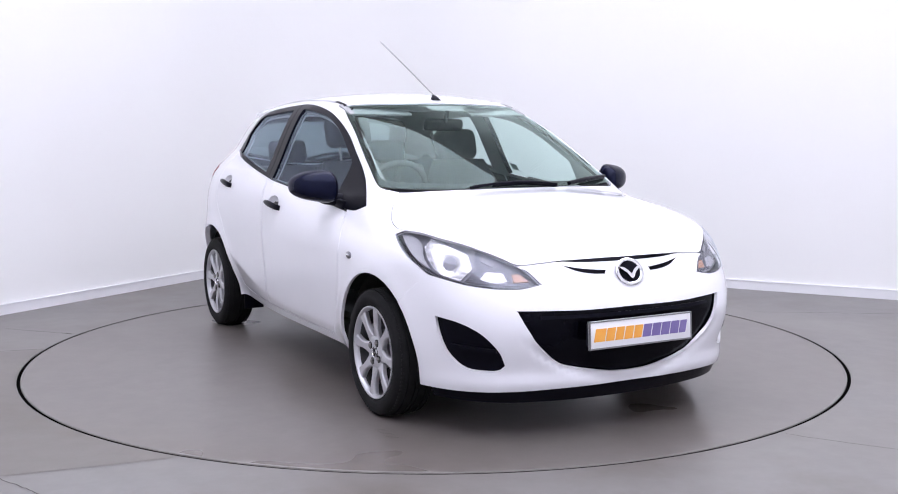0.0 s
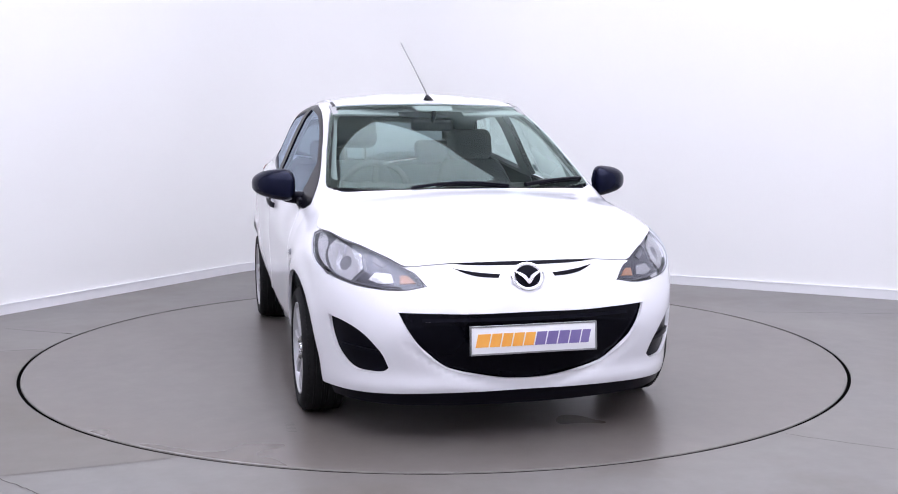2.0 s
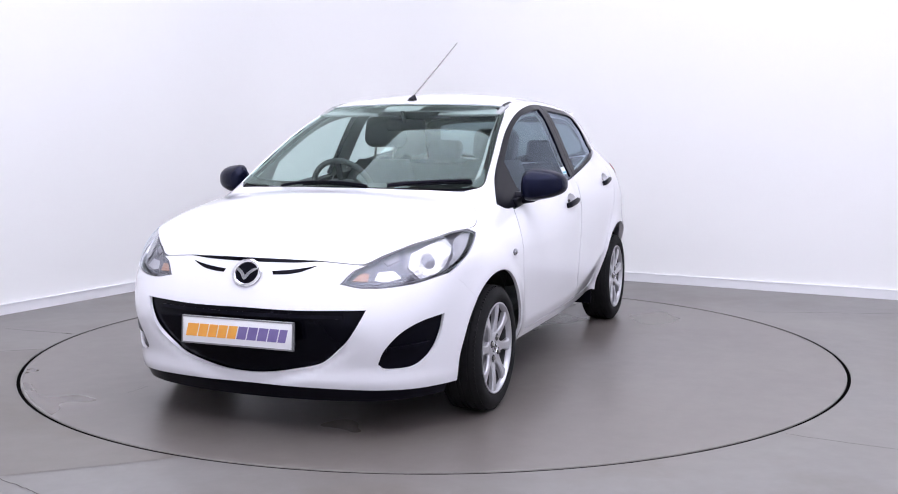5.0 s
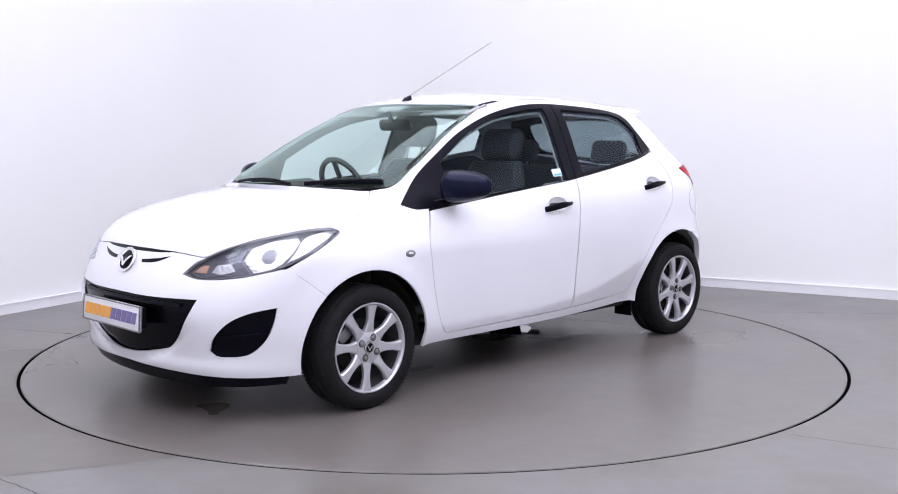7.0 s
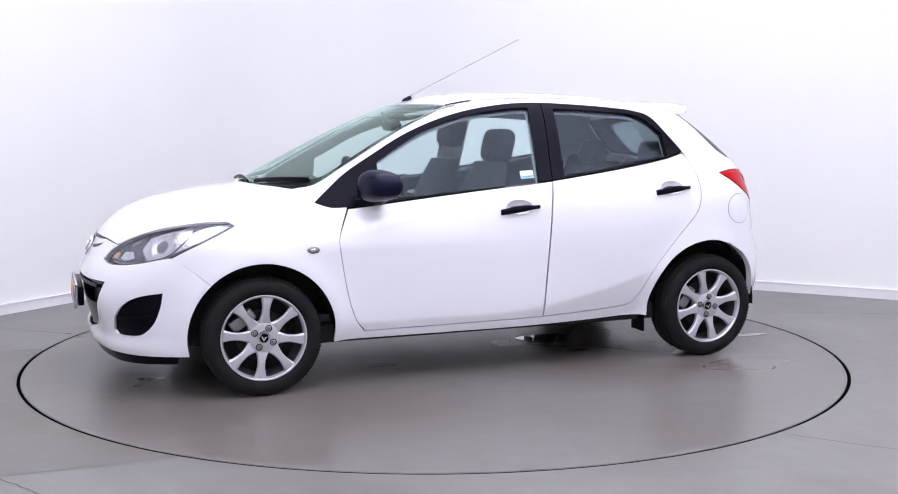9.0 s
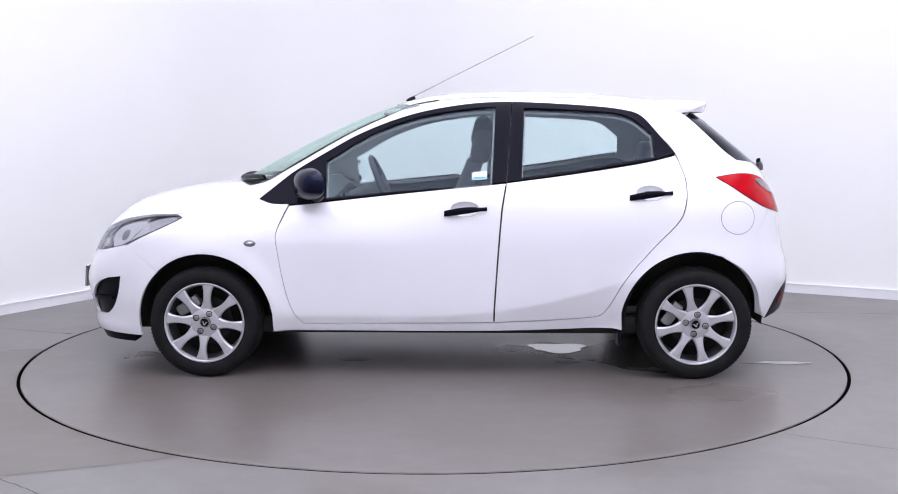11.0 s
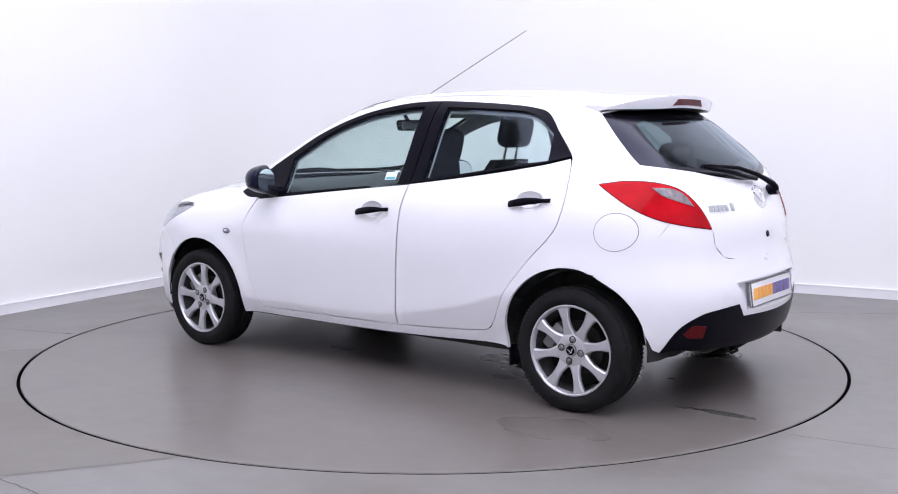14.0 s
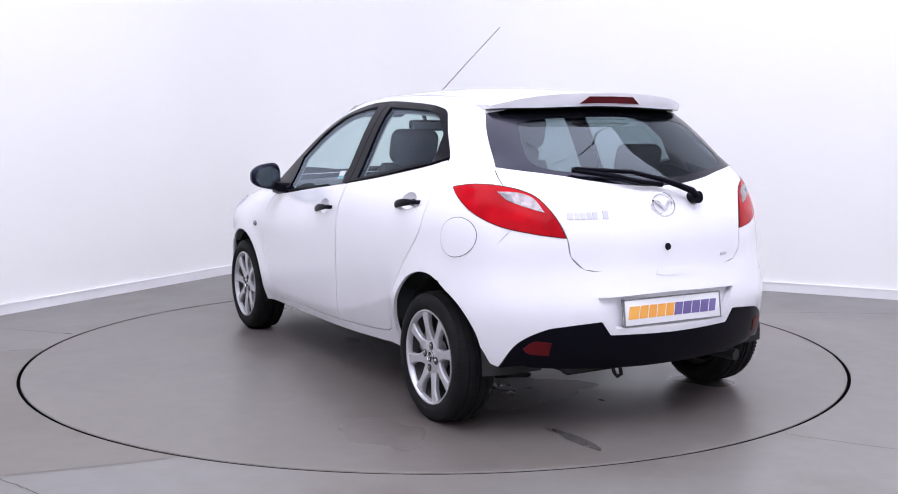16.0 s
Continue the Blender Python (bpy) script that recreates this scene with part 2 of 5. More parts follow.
def floor_material(name, seed, spots, dark=(0.150, 0.136, 0.125), pale=(0.182, 0.175, 0.170), gloss=0.30):
    """Worn grey resin: cloudy at two scales, brownish drifts, fine scratches, half gloss."""
    m = bpy.data.materials.new(name)
    m.use_nodes = True
    t = m.node_tree
    b = t.nodes["Principled BSDF"]
    where = t.nodes.new("ShaderNodeTexCoord")
    shift = t.nodes.new("ShaderNodeMapping")
    shift.inputs["Location"].default_value = (seed, seed * 0.7, 0)
    t.links.new(where.outputs["Object"], shift.inputs["Vector"])

    def cloud(scale, detail, low, high, a, z, distort=0.0):
        n, r = t.nodes.new("ShaderNodeTexNoise"), t.nodes.new("ShaderNodeValToRGB")
        n.inputs["Scale"].default_value, n.inputs["Detail"].default_value, n.inputs["Distortion"].default_value = scale, detail, distort
        t.links.new(shift.outputs[0], n.inputs["Vector"])
        r.color_ramp.elements[0].position, r.color_ramp.elements[1].position = low, high
        r.color_ramp.elements[0].color, r.color_ramp.elements[1].color = (*a, 1), (*z, 1)
        t.links.new(n.outputs["Fac"], r.inputs["Fac"])
        return r.outputs[0], n.outputs["Fac"]

    def times(a, z, kind="MULTIPLY", f=1.0):
        x = t.nodes.new("ShaderNodeMix")
        x.data_type, x.blend_type = "RGBA", kind
        x.inputs[0].default_value = f
        t.links.new(a, x.inputs[6])
        t.links.new(z, x.inputs[7])
        return x.outputs[2]

    drift, f1 = cloud(0.8, 3, 0.3, 0.7, dark, pale)
    fine, f2 = cloud(9, 8, 0.3, 0.75, (0.90, 0.90, 0.90), (1.05, 1.05, 1.05))
    streaks, f3 = cloud(30, 5, 0.3, 0.7, (0.97, 0.965, 0.96), (1.02, 1.02, 1.02))
    marks, f4 = cloud(1.7, 4, spots, spots + 0.25, (0.80, 0.76, 0.72), (1, 1, 1), 0.3)
    t.links.new(times(times(times(drift, fine), streaks), marks), b.inputs["Base Color"])
    q = t.nodes.new("ShaderNodeMapRange")
    q.inputs["From Min"].default_value, q.inputs["From Max"].default_value = 0.3, 0.7
    q.inputs["To Min"].default_value, q.inputs["To Max"].default_value = gloss, gloss + 0.13
    t.links.new(f1, q.inputs["Value"])
    t.links.new(q.outputs[0], b.inputs["Roughness"])
    return m


FLOOR = floor_material("floor_resin", 3.1, 0.24)
TABLE = floor_material("turntable_resin", 11.7, 0.10, (0.128, 0.111, 0.100), (0.160, 0.147, 0.140), 0.25)
FLOOR_BROWN = floor_material("old_floor_resin", 5.3, 0.26, (0.118, 0.104, 0.092), (0.165, 0.152, 0.142), 0.32)
WALL = mat("wall_paint", (0.835, 0.835, 0.825), 0.75, vary=0.02, size=0.7, bump=0.05, grain=40)
# paler than WALL so the unseen near walls bounce more fill onto the car
WALL_NEAR = mat("fill_wall_paint", (0.88, 0.88, 0.885), 0.75, vary=0.02, size=0.7, bump=0.05, grain=40)
SKIRT = mat("skirting_paint", (0.78, 0.78, 0.80), 0.4, vary=0.03, size=3)
CEIL = mat("ceiling_paint", (0.72, 0.72, 0.73), 0.85, vary=0.03, size=2)
# near-black colour that stands for the shade in the turntable gap
GROOVE = mat("groove_shadow", (0.003, 0.003, 0.003), 1.0, vary=0.3, size=20, spec=0.0)
LAMP = bpy.data.materials.new("lamp_diffuser")
LAMP.use_nodes = True
_t = LAMP.node_tree
_t.nodes.clear()
_glow, _out = _t.nodes.new("ShaderNodeEmission"), _t.nodes.new("ShaderNodeOutputMaterial")
_glow.inputs["Color"].default_value, _glow.inputs["Strength"].default_value = (*LAMP_COLOUR, 1), LAMP_POWER
_t.links.new(_glow.outputs[0], _out.inputs[0])
FIXTURE = mat("lamp_housing", (0.75, 0.75, 0.76), 0.5, vary=0.03, size=5)
WET = mat("spill", (0.12, 0.115, 0.11), 0.03, coat=1.0, vary=0.2, size=10, spec=1.0)
FRIT = mat("printed_border", (0.006, 0.006, 0.010), 0.20, vary=0.2, size=10, spec=0.40, sheen=(0.72, 0.74, 1.0))
SMOKE = mat("smoked_bezel", (0.17, 0.17, 0.20), 0.26, metal=0.55, vary=0.4, size=35)
DAMP = mat("damp_streak", (0.105, 0.094, 0.085), 0.28, vary=0.4, size=14)
STAIN = mat("oil_stain", (0.022, 0.020, 0.019), 0.3, vary=0.4, size=20)
CRACK = mat("crack_shadow", (0.10, 0.092, 0.085), 0.8, vary=0.4, size=9)
# paler than the disc: the highlight along its edge, put into the colour
EDGE = mat("disc_edge_highlight", (0.20, 0.185, 0.175), 0.4, vary=0.3, size=6)
SCUFF = mat("scuff", (0.30, 0.285, 0.27), 0.5, vary=0.3, size=25)


# ---- mesh helpers ----
def mesh_of(bm, material, smooth=True, angle=38):
    data = bpy.data.meshes.new("mesh")
    bmesh.ops.recalc_face_normals(bm, faces=bm.faces)
    for e in bm.edges:
        e.smooth = len(e.link_faces) < 2 or e.calc_face_angle(0) < radians(angle)
    for f in bm.faces:
        f.smooth = smooth
    bm.to_mesh(data)
    bm.free()
    data.materials.append(material)
    return data


def part(name, bm, material, parent=None, label="", smooth=True, angle=38):
    ob = new(name, mesh_of(bm, material, smooth, angle))
    ob.parent = parent
    return tagged(ob, label)


def box(size, at=(0, 0, 0), bevel=0.0, seg=2, turn=(0, 0, 0), bm=None):
    bm = bm or bmesh.new()
    made = bmesh.ops.create_cube(bm, size=1, matrix=pose(*at, *turn) @ Matrix.Diagonal((*size, 1)))["verts"]
    if bevel:
        bmesh.ops.bevel(bm, geom=list({e for v in made for e in v.link_edges}), offset=bevel, segments=seg, profile=0.5, affect="EDGES")
    return bm


def lathe(profile, n=64, axis="y", bm=None, closed=False):
    """Turns (radius, offset) points round an axis."""
    bm = bm or bmesh.new()
    rings = []
    for i in range(n):
        a = 2 * math.pi * i / n
        ring = []
        for r, o in profile:
            c, s = r * math.cos(a), r * math.sin(a)
            ring.append(bm.verts.new((c, o, s) if axis == "y" else (c, s, o) if axis == "z" else (o, c, s)))
        rings.append(ring)
    for i in range(n):
        a, b = rings[i], rings[(i + 1) % n]
        for j in range(len(profile) - (0 if closed else 1)):
            k = (j + 1) % len(profile)
            bm.faces.new((a[j], b[j], b[k], a[k]))
    return bm


def prism(outline, depth, to3, bm=None):
    """A flat outline given depth; to3(a, b, d) gives the point."""
    bm = bm or bmesh.new()
    front = [bm.verts.new(to3(a, b, 0)) for a, b in outline]
    back = [bm.verts.new(to3(a, b, depth)) for a, b in outline]
    bm.faces.new(front)
    bm.faces.new(back[::-1])
    for i in range(len(outline)):
        j = (i + 1) % len(outline)
        bm.faces.new((front[i], back[i], back[j], front[j]))
    return bm


def tube(points, radius, n=10, bm=None, taper=1.0):
    bm = bm or bmesh.new()
    pts = [Vector(p) for p in points]
    rings = []
    for i, p in enumerate(pts):
        d = (pts[min(i + 1, len(pts) - 1)] - pts[max(i - 1, 0)]).normalized()
        u = d.orthogonal().normalized() if i == 0 else (u - d * u.dot(d)).normalized()
        w = d.cross(u)
        r = radius * (1 + (taper - 1) * i / (len(pts) - 1))
        rings.append([bm.verts.new(p + (u * math.cos(2 * math.pi * k / n) + w * math.sin(2 * math.pi * k / n)) * r) for k in range(n)])
    for a, b in zip(rings, rings[1:]):
        for k in range(n):
            bm.faces.new((a[k], a[(k + 1) % n], b[(k + 1) % n], b[k]))
    bm.faces.new(rings[0][::-1])
    bm.faces.new(rings[-1])
    return bm


# ---- the room ----
def structure(name, bm, material, label, category):
    return tagged(part(name, bm, material, label=label, angle=30), label, category, kind="structure")


def corner_line(offset, z, radius=1.25, n=18):
    """The far walls' line with its rounded corner, offset into the room."""
    pts = [room(offset, LONG, z)]
    for i in range(n + 1):
        a = radians(90 * i / n)
        pts.append(room(radius - (radius - offset) * math.cos(a), radius - (radius - offset) * math.sin(a), z))
    return pts + [room(LONG, offset, z)]


def strip(inner, outer, z0, z1):
    """A wall between two lines, from z0 to z1."""
    bm = bmesh.new()
    cols = [[bm.verts.new((p[0], p[1], z)) for p, z in ((a, z0), (a, z1), (b, z1), (b, z0))] for a, b in zip(inner, outer)]
    for c, d in zip(cols, cols[1:]):
        for k in range(4):
            bm.faces.new((c[k], d[k], d[(k + 1) % 4], c[(k + 1) % 4]))
    bm.faces.new(cols[0][::-1])
    bm.faces.new(cols[-1])
    return bm


TURNTABLE_R = 2.241


def build_room():
    ring, rim_r = 240, 2.258
    bm = bmesh.new()
    hole = [bm.verts.new((rim_r * math.cos(2 * math.pi * i / ring), rim_r * math.sin(2 * math.pi * i / ring), 0)) for i in range(ring)]
    far = [bm.verts.new((16 * math.cos(2 * math.pi * i / ring), 16 * math.sin(2 * math.pi * i / ring), 0)) for i in range(ring)]
    low = [bm.verts.new((v.co.x, v.co.y, -0.05)) for v in hole]
    for i in range(ring):
        j = (i + 1) % ring
        bm.faces.new((hole[i], far[i], far[j], hole[j]))
        bm.faces.new((low[i], hole[i], hole[j], low[j]))
    structure("floor", bm, FLOOR, "worn grey resin studio floor with faint scuffs", "floor")
    structure("floor_pit", lathe([(0.001, -0.05), (2.6, -0.05), (2.6, -0.08), (0.001, -0.08)], 96, "z"), GROOVE, "pit floor coloured black as shade below the turntable", "floor")
    # solid black ring just below floor level, painted as the gap's shade
    structure("floor_gap_shade", lathe([(TURNTABLE_R, -0.045), (TURNTABLE_R, -0.003), (rim_r, -0.003), (rim_r, -0.045)], 160, "z"), GROOVE, "black ring painted as shade in the gap round the turntable", "floor")
    structure("wall_far", strip(corner_line(0, 0), corner_line(-0.15, 0), -0.05, CEILING), WALL, "smooth white studio walls meeting in a rounded corner", "wall")
    near = [room(LONG - 0.15, 0.16), room(LONG - 0.15, LONG - 0.15), room(0.16, LONG - 0.15)]
    outer = [room(LONG, 0.16), room(LONG, LONG), room(0.16, LONG)]
    # added out of view, to throw fill light on the car's near side
    structure("wall_near", strip(near, outer, -0.05, CEILING), WALL_NEAR, "unseen white walls added behind the camera for fill light", "wall")
    structure("baseboard", strip(corner_line(0.016, 0), corner_line(0.0, 0), 0.0, BASE_H), SKIRT, "white skirting board along the far walls", "skirting")
    structure("trim", strip(corner_line(0.020, 0), corner_line(0.0, 0), BASE_H, BASE_H + 0.008), SKIRT, "bright bead on top of the skirting", "skirting")
    bm = bmesh.new()
    a = [bm.verts.new(room(u, v, z)) for z in (CEILING, CEILING + 0.12) for u, v in ((-0.15, -0.15), (LONG, -0.15), (LONG, LONG), (-0.15, LONG))]
    for q in ((0, 1, 2, 3), (7, 6, 5, 4), (0, 4, 5, 1), (1, 5, 6, 2), (2, 6, 7, 3), (3, 7, 4, 0)):
        bm.faces.new([a[i] for i in q])
    structure("ceiling", bm, CEIL, "plain pale studio ceiling", "ceiling")
    first = None
    for u, v in LAMPS:
        at = Matrix.Translation(room(u, v, CEILING)) @ pose(0, 0, 0, 0, 0, ROOM_TURN)
        if first:
            copy_thing(first, at)
            continue
        first = tagged(new("ceiling_light"), "square white luminous ceiling panel in a slim frame", "ceiling light", "ceiling lights")
        first.matrix_basis = at
        part("housing", box((LAMP_SIDE, LAMP_SIDE, 0.03), (0, 0, -0.018), 0.004), FIXTURE, first)
        part("diffuser", box((LAMP_SIDE - 0.014, LAMP_SIDE - 0.014, 0.012), (0, 0, -0.041)), LAMP, first, smooth=False)
        for k in (1, -1):
            part("frame_bar", box((0.006, LAMP_SIDE, 0.018), (k * (LAMP_SIDE / 2 - 0.003), 0, -0.043), 0.001), FIXTURE, first)
            part("frame_bar", box((LAMP_SIDE - 0.0125, 0.006, 0.018), (0, k * (LAMP_SIDE / 2 - 0.003), -0.043), 0.001), FIXTURE, first)





def blot(at, size, material, name, label, seed, category, parent=None, z=0.003):
    """A thin flat mark with an uneven outline."""
    rng = random.Random(seed)
    n = 26
    wob = [1 + rng.uniform(-0.35, 0.35) for _ in range(n)]
    wob = [(wob[i - 1] + 2 * wob[i] + wob[(i + 1) % n]) / 4 for i in range(n)]
    out = [(at[0] + size[0] * wob[i] * math.cos(2 * math.pi * i / n), at[1] + size[1] * wob[i] * math.sin(2 * math.pi * i / n)) for i in range(n)]
    ob = part(name, prism(out, -0.0015, lambda a, b, d: (a, b, z + d)), material, parent, label)
    return ob


def line_mark(points, width, material, name, parent=None, z=0.0012, label=""):
    """A thin flat stroke along floor points."""
    bm = bmesh.new()
    pts = [Vector((x, y, 0)) for x, y in points]
    cols = []
    for i, p in enumerate(pts):
        d = (pts[min(i + 1, len(pts) - 1)] - pts[max(i - 1, 0)]).normalized()
        w = Vector((-d.y, d.x, 0)) * width * (0.5 if 0 < i < len(pts) - 1 else 0.2)
        cols.append((bm.verts.new((*(p + w).xy, z)), bm.verts.new((*(p - w).xy, z))))
    for a, b in zip(cols, cols[1:]):
        bm.faces.new((a[0], a[1], b[1], b[0]))
    return part(name, bm, material, parent, label, smooth=False)


def wander(a, b, n, amount, seed):
    rng = random.Random(seed)
    return [(a[0] + (b[0] - a[0]) * i / n + rng.uniform(-amount, amount), a[1] + (b[1] - a[1]) * i / n + rng.uniform(-amount, amount)) for i in range(n + 1)]


def floor_marks():
    bm = bmesh.new()
    ring = [(2.262 * math.cos(radians(a)), 2.262 * math.sin(radians(a))) for a in range(-116, -181, -2)]
    far = [(-3.6, -0.62), (-3.6, -2.95), (-1.59, -2.255), (-1.13, -2.097)]
    outline = [bm.verts.new((x, y, 0.0016)) for x, y in ring + far]
    bm.faces.new(outline)
    structure("floor_patch", bm, FLOOR_BROWN, "older brownish patch of floor resin", "floor")
    scuff = tagged(new("paint_scuff"), "pale scraped paint marks on the grey floor", "floor mark")
    for k, (a, b) in enumerate((((-1.93, -1.575), (-1.80, -1.575)), ((-1.90, -1.60), (-1.76, -1.61)), ((-1.86, -1.545), (-1.83, -1.63)), ((-1.80, -1.59), (-1.74, -1.64)), ((-1.95, -1.54), (-1.89, -1.56)))):
        line_mark(wander(a, b, 7, 0.006, k), 0.014, SCUFF, "stroke", scuff)
    for k, (a, b) in enumerate((((-2.9, -0.20), (-2.27, -0.01)), ((-2.75, 0.62), (-2.24, 0.43)), ((-2.33, 0.47), (-2.25, 0.42)), ((1.45, -1.77), (2.6, -2.42)), ((-1.60, -2.27), (-1.30, -2.51)), ((2.2, 1.15), (3.2, 1.05)))):
        crack = line_mark(wander(a, b, 16, 0.008, 20 + k), 0.0045 if k != 2 else 0.012, CRACK, "floor_crack")
        tagged(crack, "hairline crack in the grey floor", "floor crack", "floor cracks")


def build_turntable():
    table = tagged(new("turntable"), "round grey floor turntable turning flush with the floor", "turntable")
    part("disc", lathe([(0.001, 0.0), (1.0, 0.0), (TURNTABLE_R - 0.004, 0.0), (TURNTABLE_R, -0.004), (TURNTABLE_R, -0.03), (0.001, -0.03)], 160, "z"), TABLE, table)
    part("edge_ring", lathe([(TURNTABLE_R - 0.016, 0.0008), (TURNTABLE_R - 0.003, 0.0008), (TURNTABLE_R - 0.001, -0.003), (TURNTABLE_R - 0.001, -0.02), (TURNTABLE_R - 0.016, -0.02)], 160, "z", closed=True), EDGE, table, "pale ring painted as the highlight on the disc edge")
    at = lambda x, y: (x - 0.095, y - 0.076)
    blot(at(-0.61, 0.09), (0.175, 0.12), WET, "puddle", "shiny thin puddle", 4, "puddle", table, 0.0022)
    blot(at(-0.64, 0.445), (0.075, 0.035), STAIN, "oil_spot", "dark oily spot", 8, "stain", table, 0.0022)
    blot(at(0.52, 0.405), (0.085, 0.035), STAIN, "oil_spot", "dark oily spot", 5, "stain", table, 0.0022)
    blot(at(-1.80, 0.445), (0.15, 0.030), WET, "wet_streak", "thin shiny wet streak", 6, "stain", table, 0.0022)
    blot(at(-1.62, 0.452), (0.05, 0.016), DAMP, "wet_streak", "faint damp streak", 9, "stain", table, 0.0022)
    for k in range(7):
        x = 1.47 + 0.022 * k
        line_mark([at(x, -0.93), at(x + 0.012, -0.89)], 0.008, STAIN, "tyre_mark", table, 0.0014)
    return table


# ---- panels cut from the car's skin ----
from mathutils.geometry import delaunay_2d_cdt

UNIT = {"side": (1, 1), "top": (1, 1), "hoop": (1, 0.0125), "nose": (0.0195, 1), "tail": (0.0165, 1)}


def via(view, pts, target):
    """Places of one view, told in another."""
    a = np.array(pts, float)
    o, d = rays(view, a[:, 0], a[:, 1])
    return [tuple(q) for q in place(target, meet(o, d)[0])]


def both(half, view):
    """A half outline from the middle round to the middle, and its mirror image."""
    flip = {"nose": lambda a, b: (-a, b), "tail": lambda a, b: (-a, b), "hoop": lambda a, b: (a, 180 - b), "top": lambda a, b: (a, -b)}[view]
    back = [flip(a, b) for a, b in reversed(half)]
    return list(half) + [q for q in back if all(math.hypot(q[0] - p[0], q[1] - p[1]) > 1e-6 for p in half)]


def arc(cx, cz, r, a0, a1, n=9):
    return [(cx + r * math.cos(radians(a0 + (a1 - a0) * i / (n - 1))), cz + r * math.sin(radians(a0 + (a1 - a0) * i / (n - 1)))) for i in range(n)]


def rounded(pts, step, sharp=46, shrink=0.0):
    """A closed outline in metres, smoothed but for its sharp corners, drawn in by shrink."""
    p = np.array(pts, float)
    p = p[np.linalg.norm(p - np.roll(p, 1, 0), axis=1) > 1e-5]
    n = len(p)
    prev, nxt = np.roll(p, 1, 0), np.roll(p, -1, 0)
    d0, d1 = p - prev, nxt - p
    turn = np.abs(np.degrees(np.arctan2(d0[:, 0] * d1[:, 1] - d0[:, 1] * d1[:, 0], (d0 * d1).sum(1))))
    hard = turn > sharp
    out = []
    for i in range(n):
        a, b = p[i], p[(i + 1) % n]
        length = np.linalg.norm(b - a)
        ta = (b - a) if hard[i] else (b - p[i - 1]) / (length + np.linalg.norm(a - p[i - 1])) * length
        c = p[(i + 2) % n]
        tb = (b - a) if hard[(i + 1) % n] else (c - a) / (length + np.linalg.norm(c - b)) * length
        m = max(1, int(round(length / step)))
        for s in np.arange(m) / m:
            out.append((2 * s ** 3 - 3 * s ** 2 + 1) * a + (s ** 3 - 2 * s ** 2 + s) * ta + (3 * s ** 2 - 2 * s ** 3) * b + (s ** 3 - s ** 2) * tb)
    q = np.array(out)
    if shrink:
        area = 0.5 * np.sum(q[:, 0] * np.roll(q[:, 1], -1) - np.roll(q[:, 0], -1) * q[:, 1])
        e = np.roll(q, -1, 0) - np.roll(q, 1, 0)
        e = e / np.maximum(np.linalg.norm(e, axis=1), 1e-9)[:, None]
        q = q + np.stack([-e[:, 1], e[:, 0]], 1) * shrink * np.sign(area)
    return q


def within(p, poly):
    inside = np.zeros(len(p), bool)
    x, y = p[:, 0], p[:, 1]
    for (ax, ay), (bx, by) in zip(poly, np.roll(poly, -1, 0)):
        if ay != by:
            inside ^= ((ay > y) != (by > y)) & (x < (bx - ax) * (y - ay) / (by - ay) + ax)
    return inside


def near_line(p, poly):
    best = np.full(len(p), 9.0)
    for a, b in zip(poly, np.roll(poly, -1, 0)):
        d = b - a
        s = np.clip(((p - a) @ d) / max(d @ d, 1e-12), 0, 1)
        best = np.minimum(best, np.linalg.norm(p - a - s[:, None] * d, axis=1))
    return best


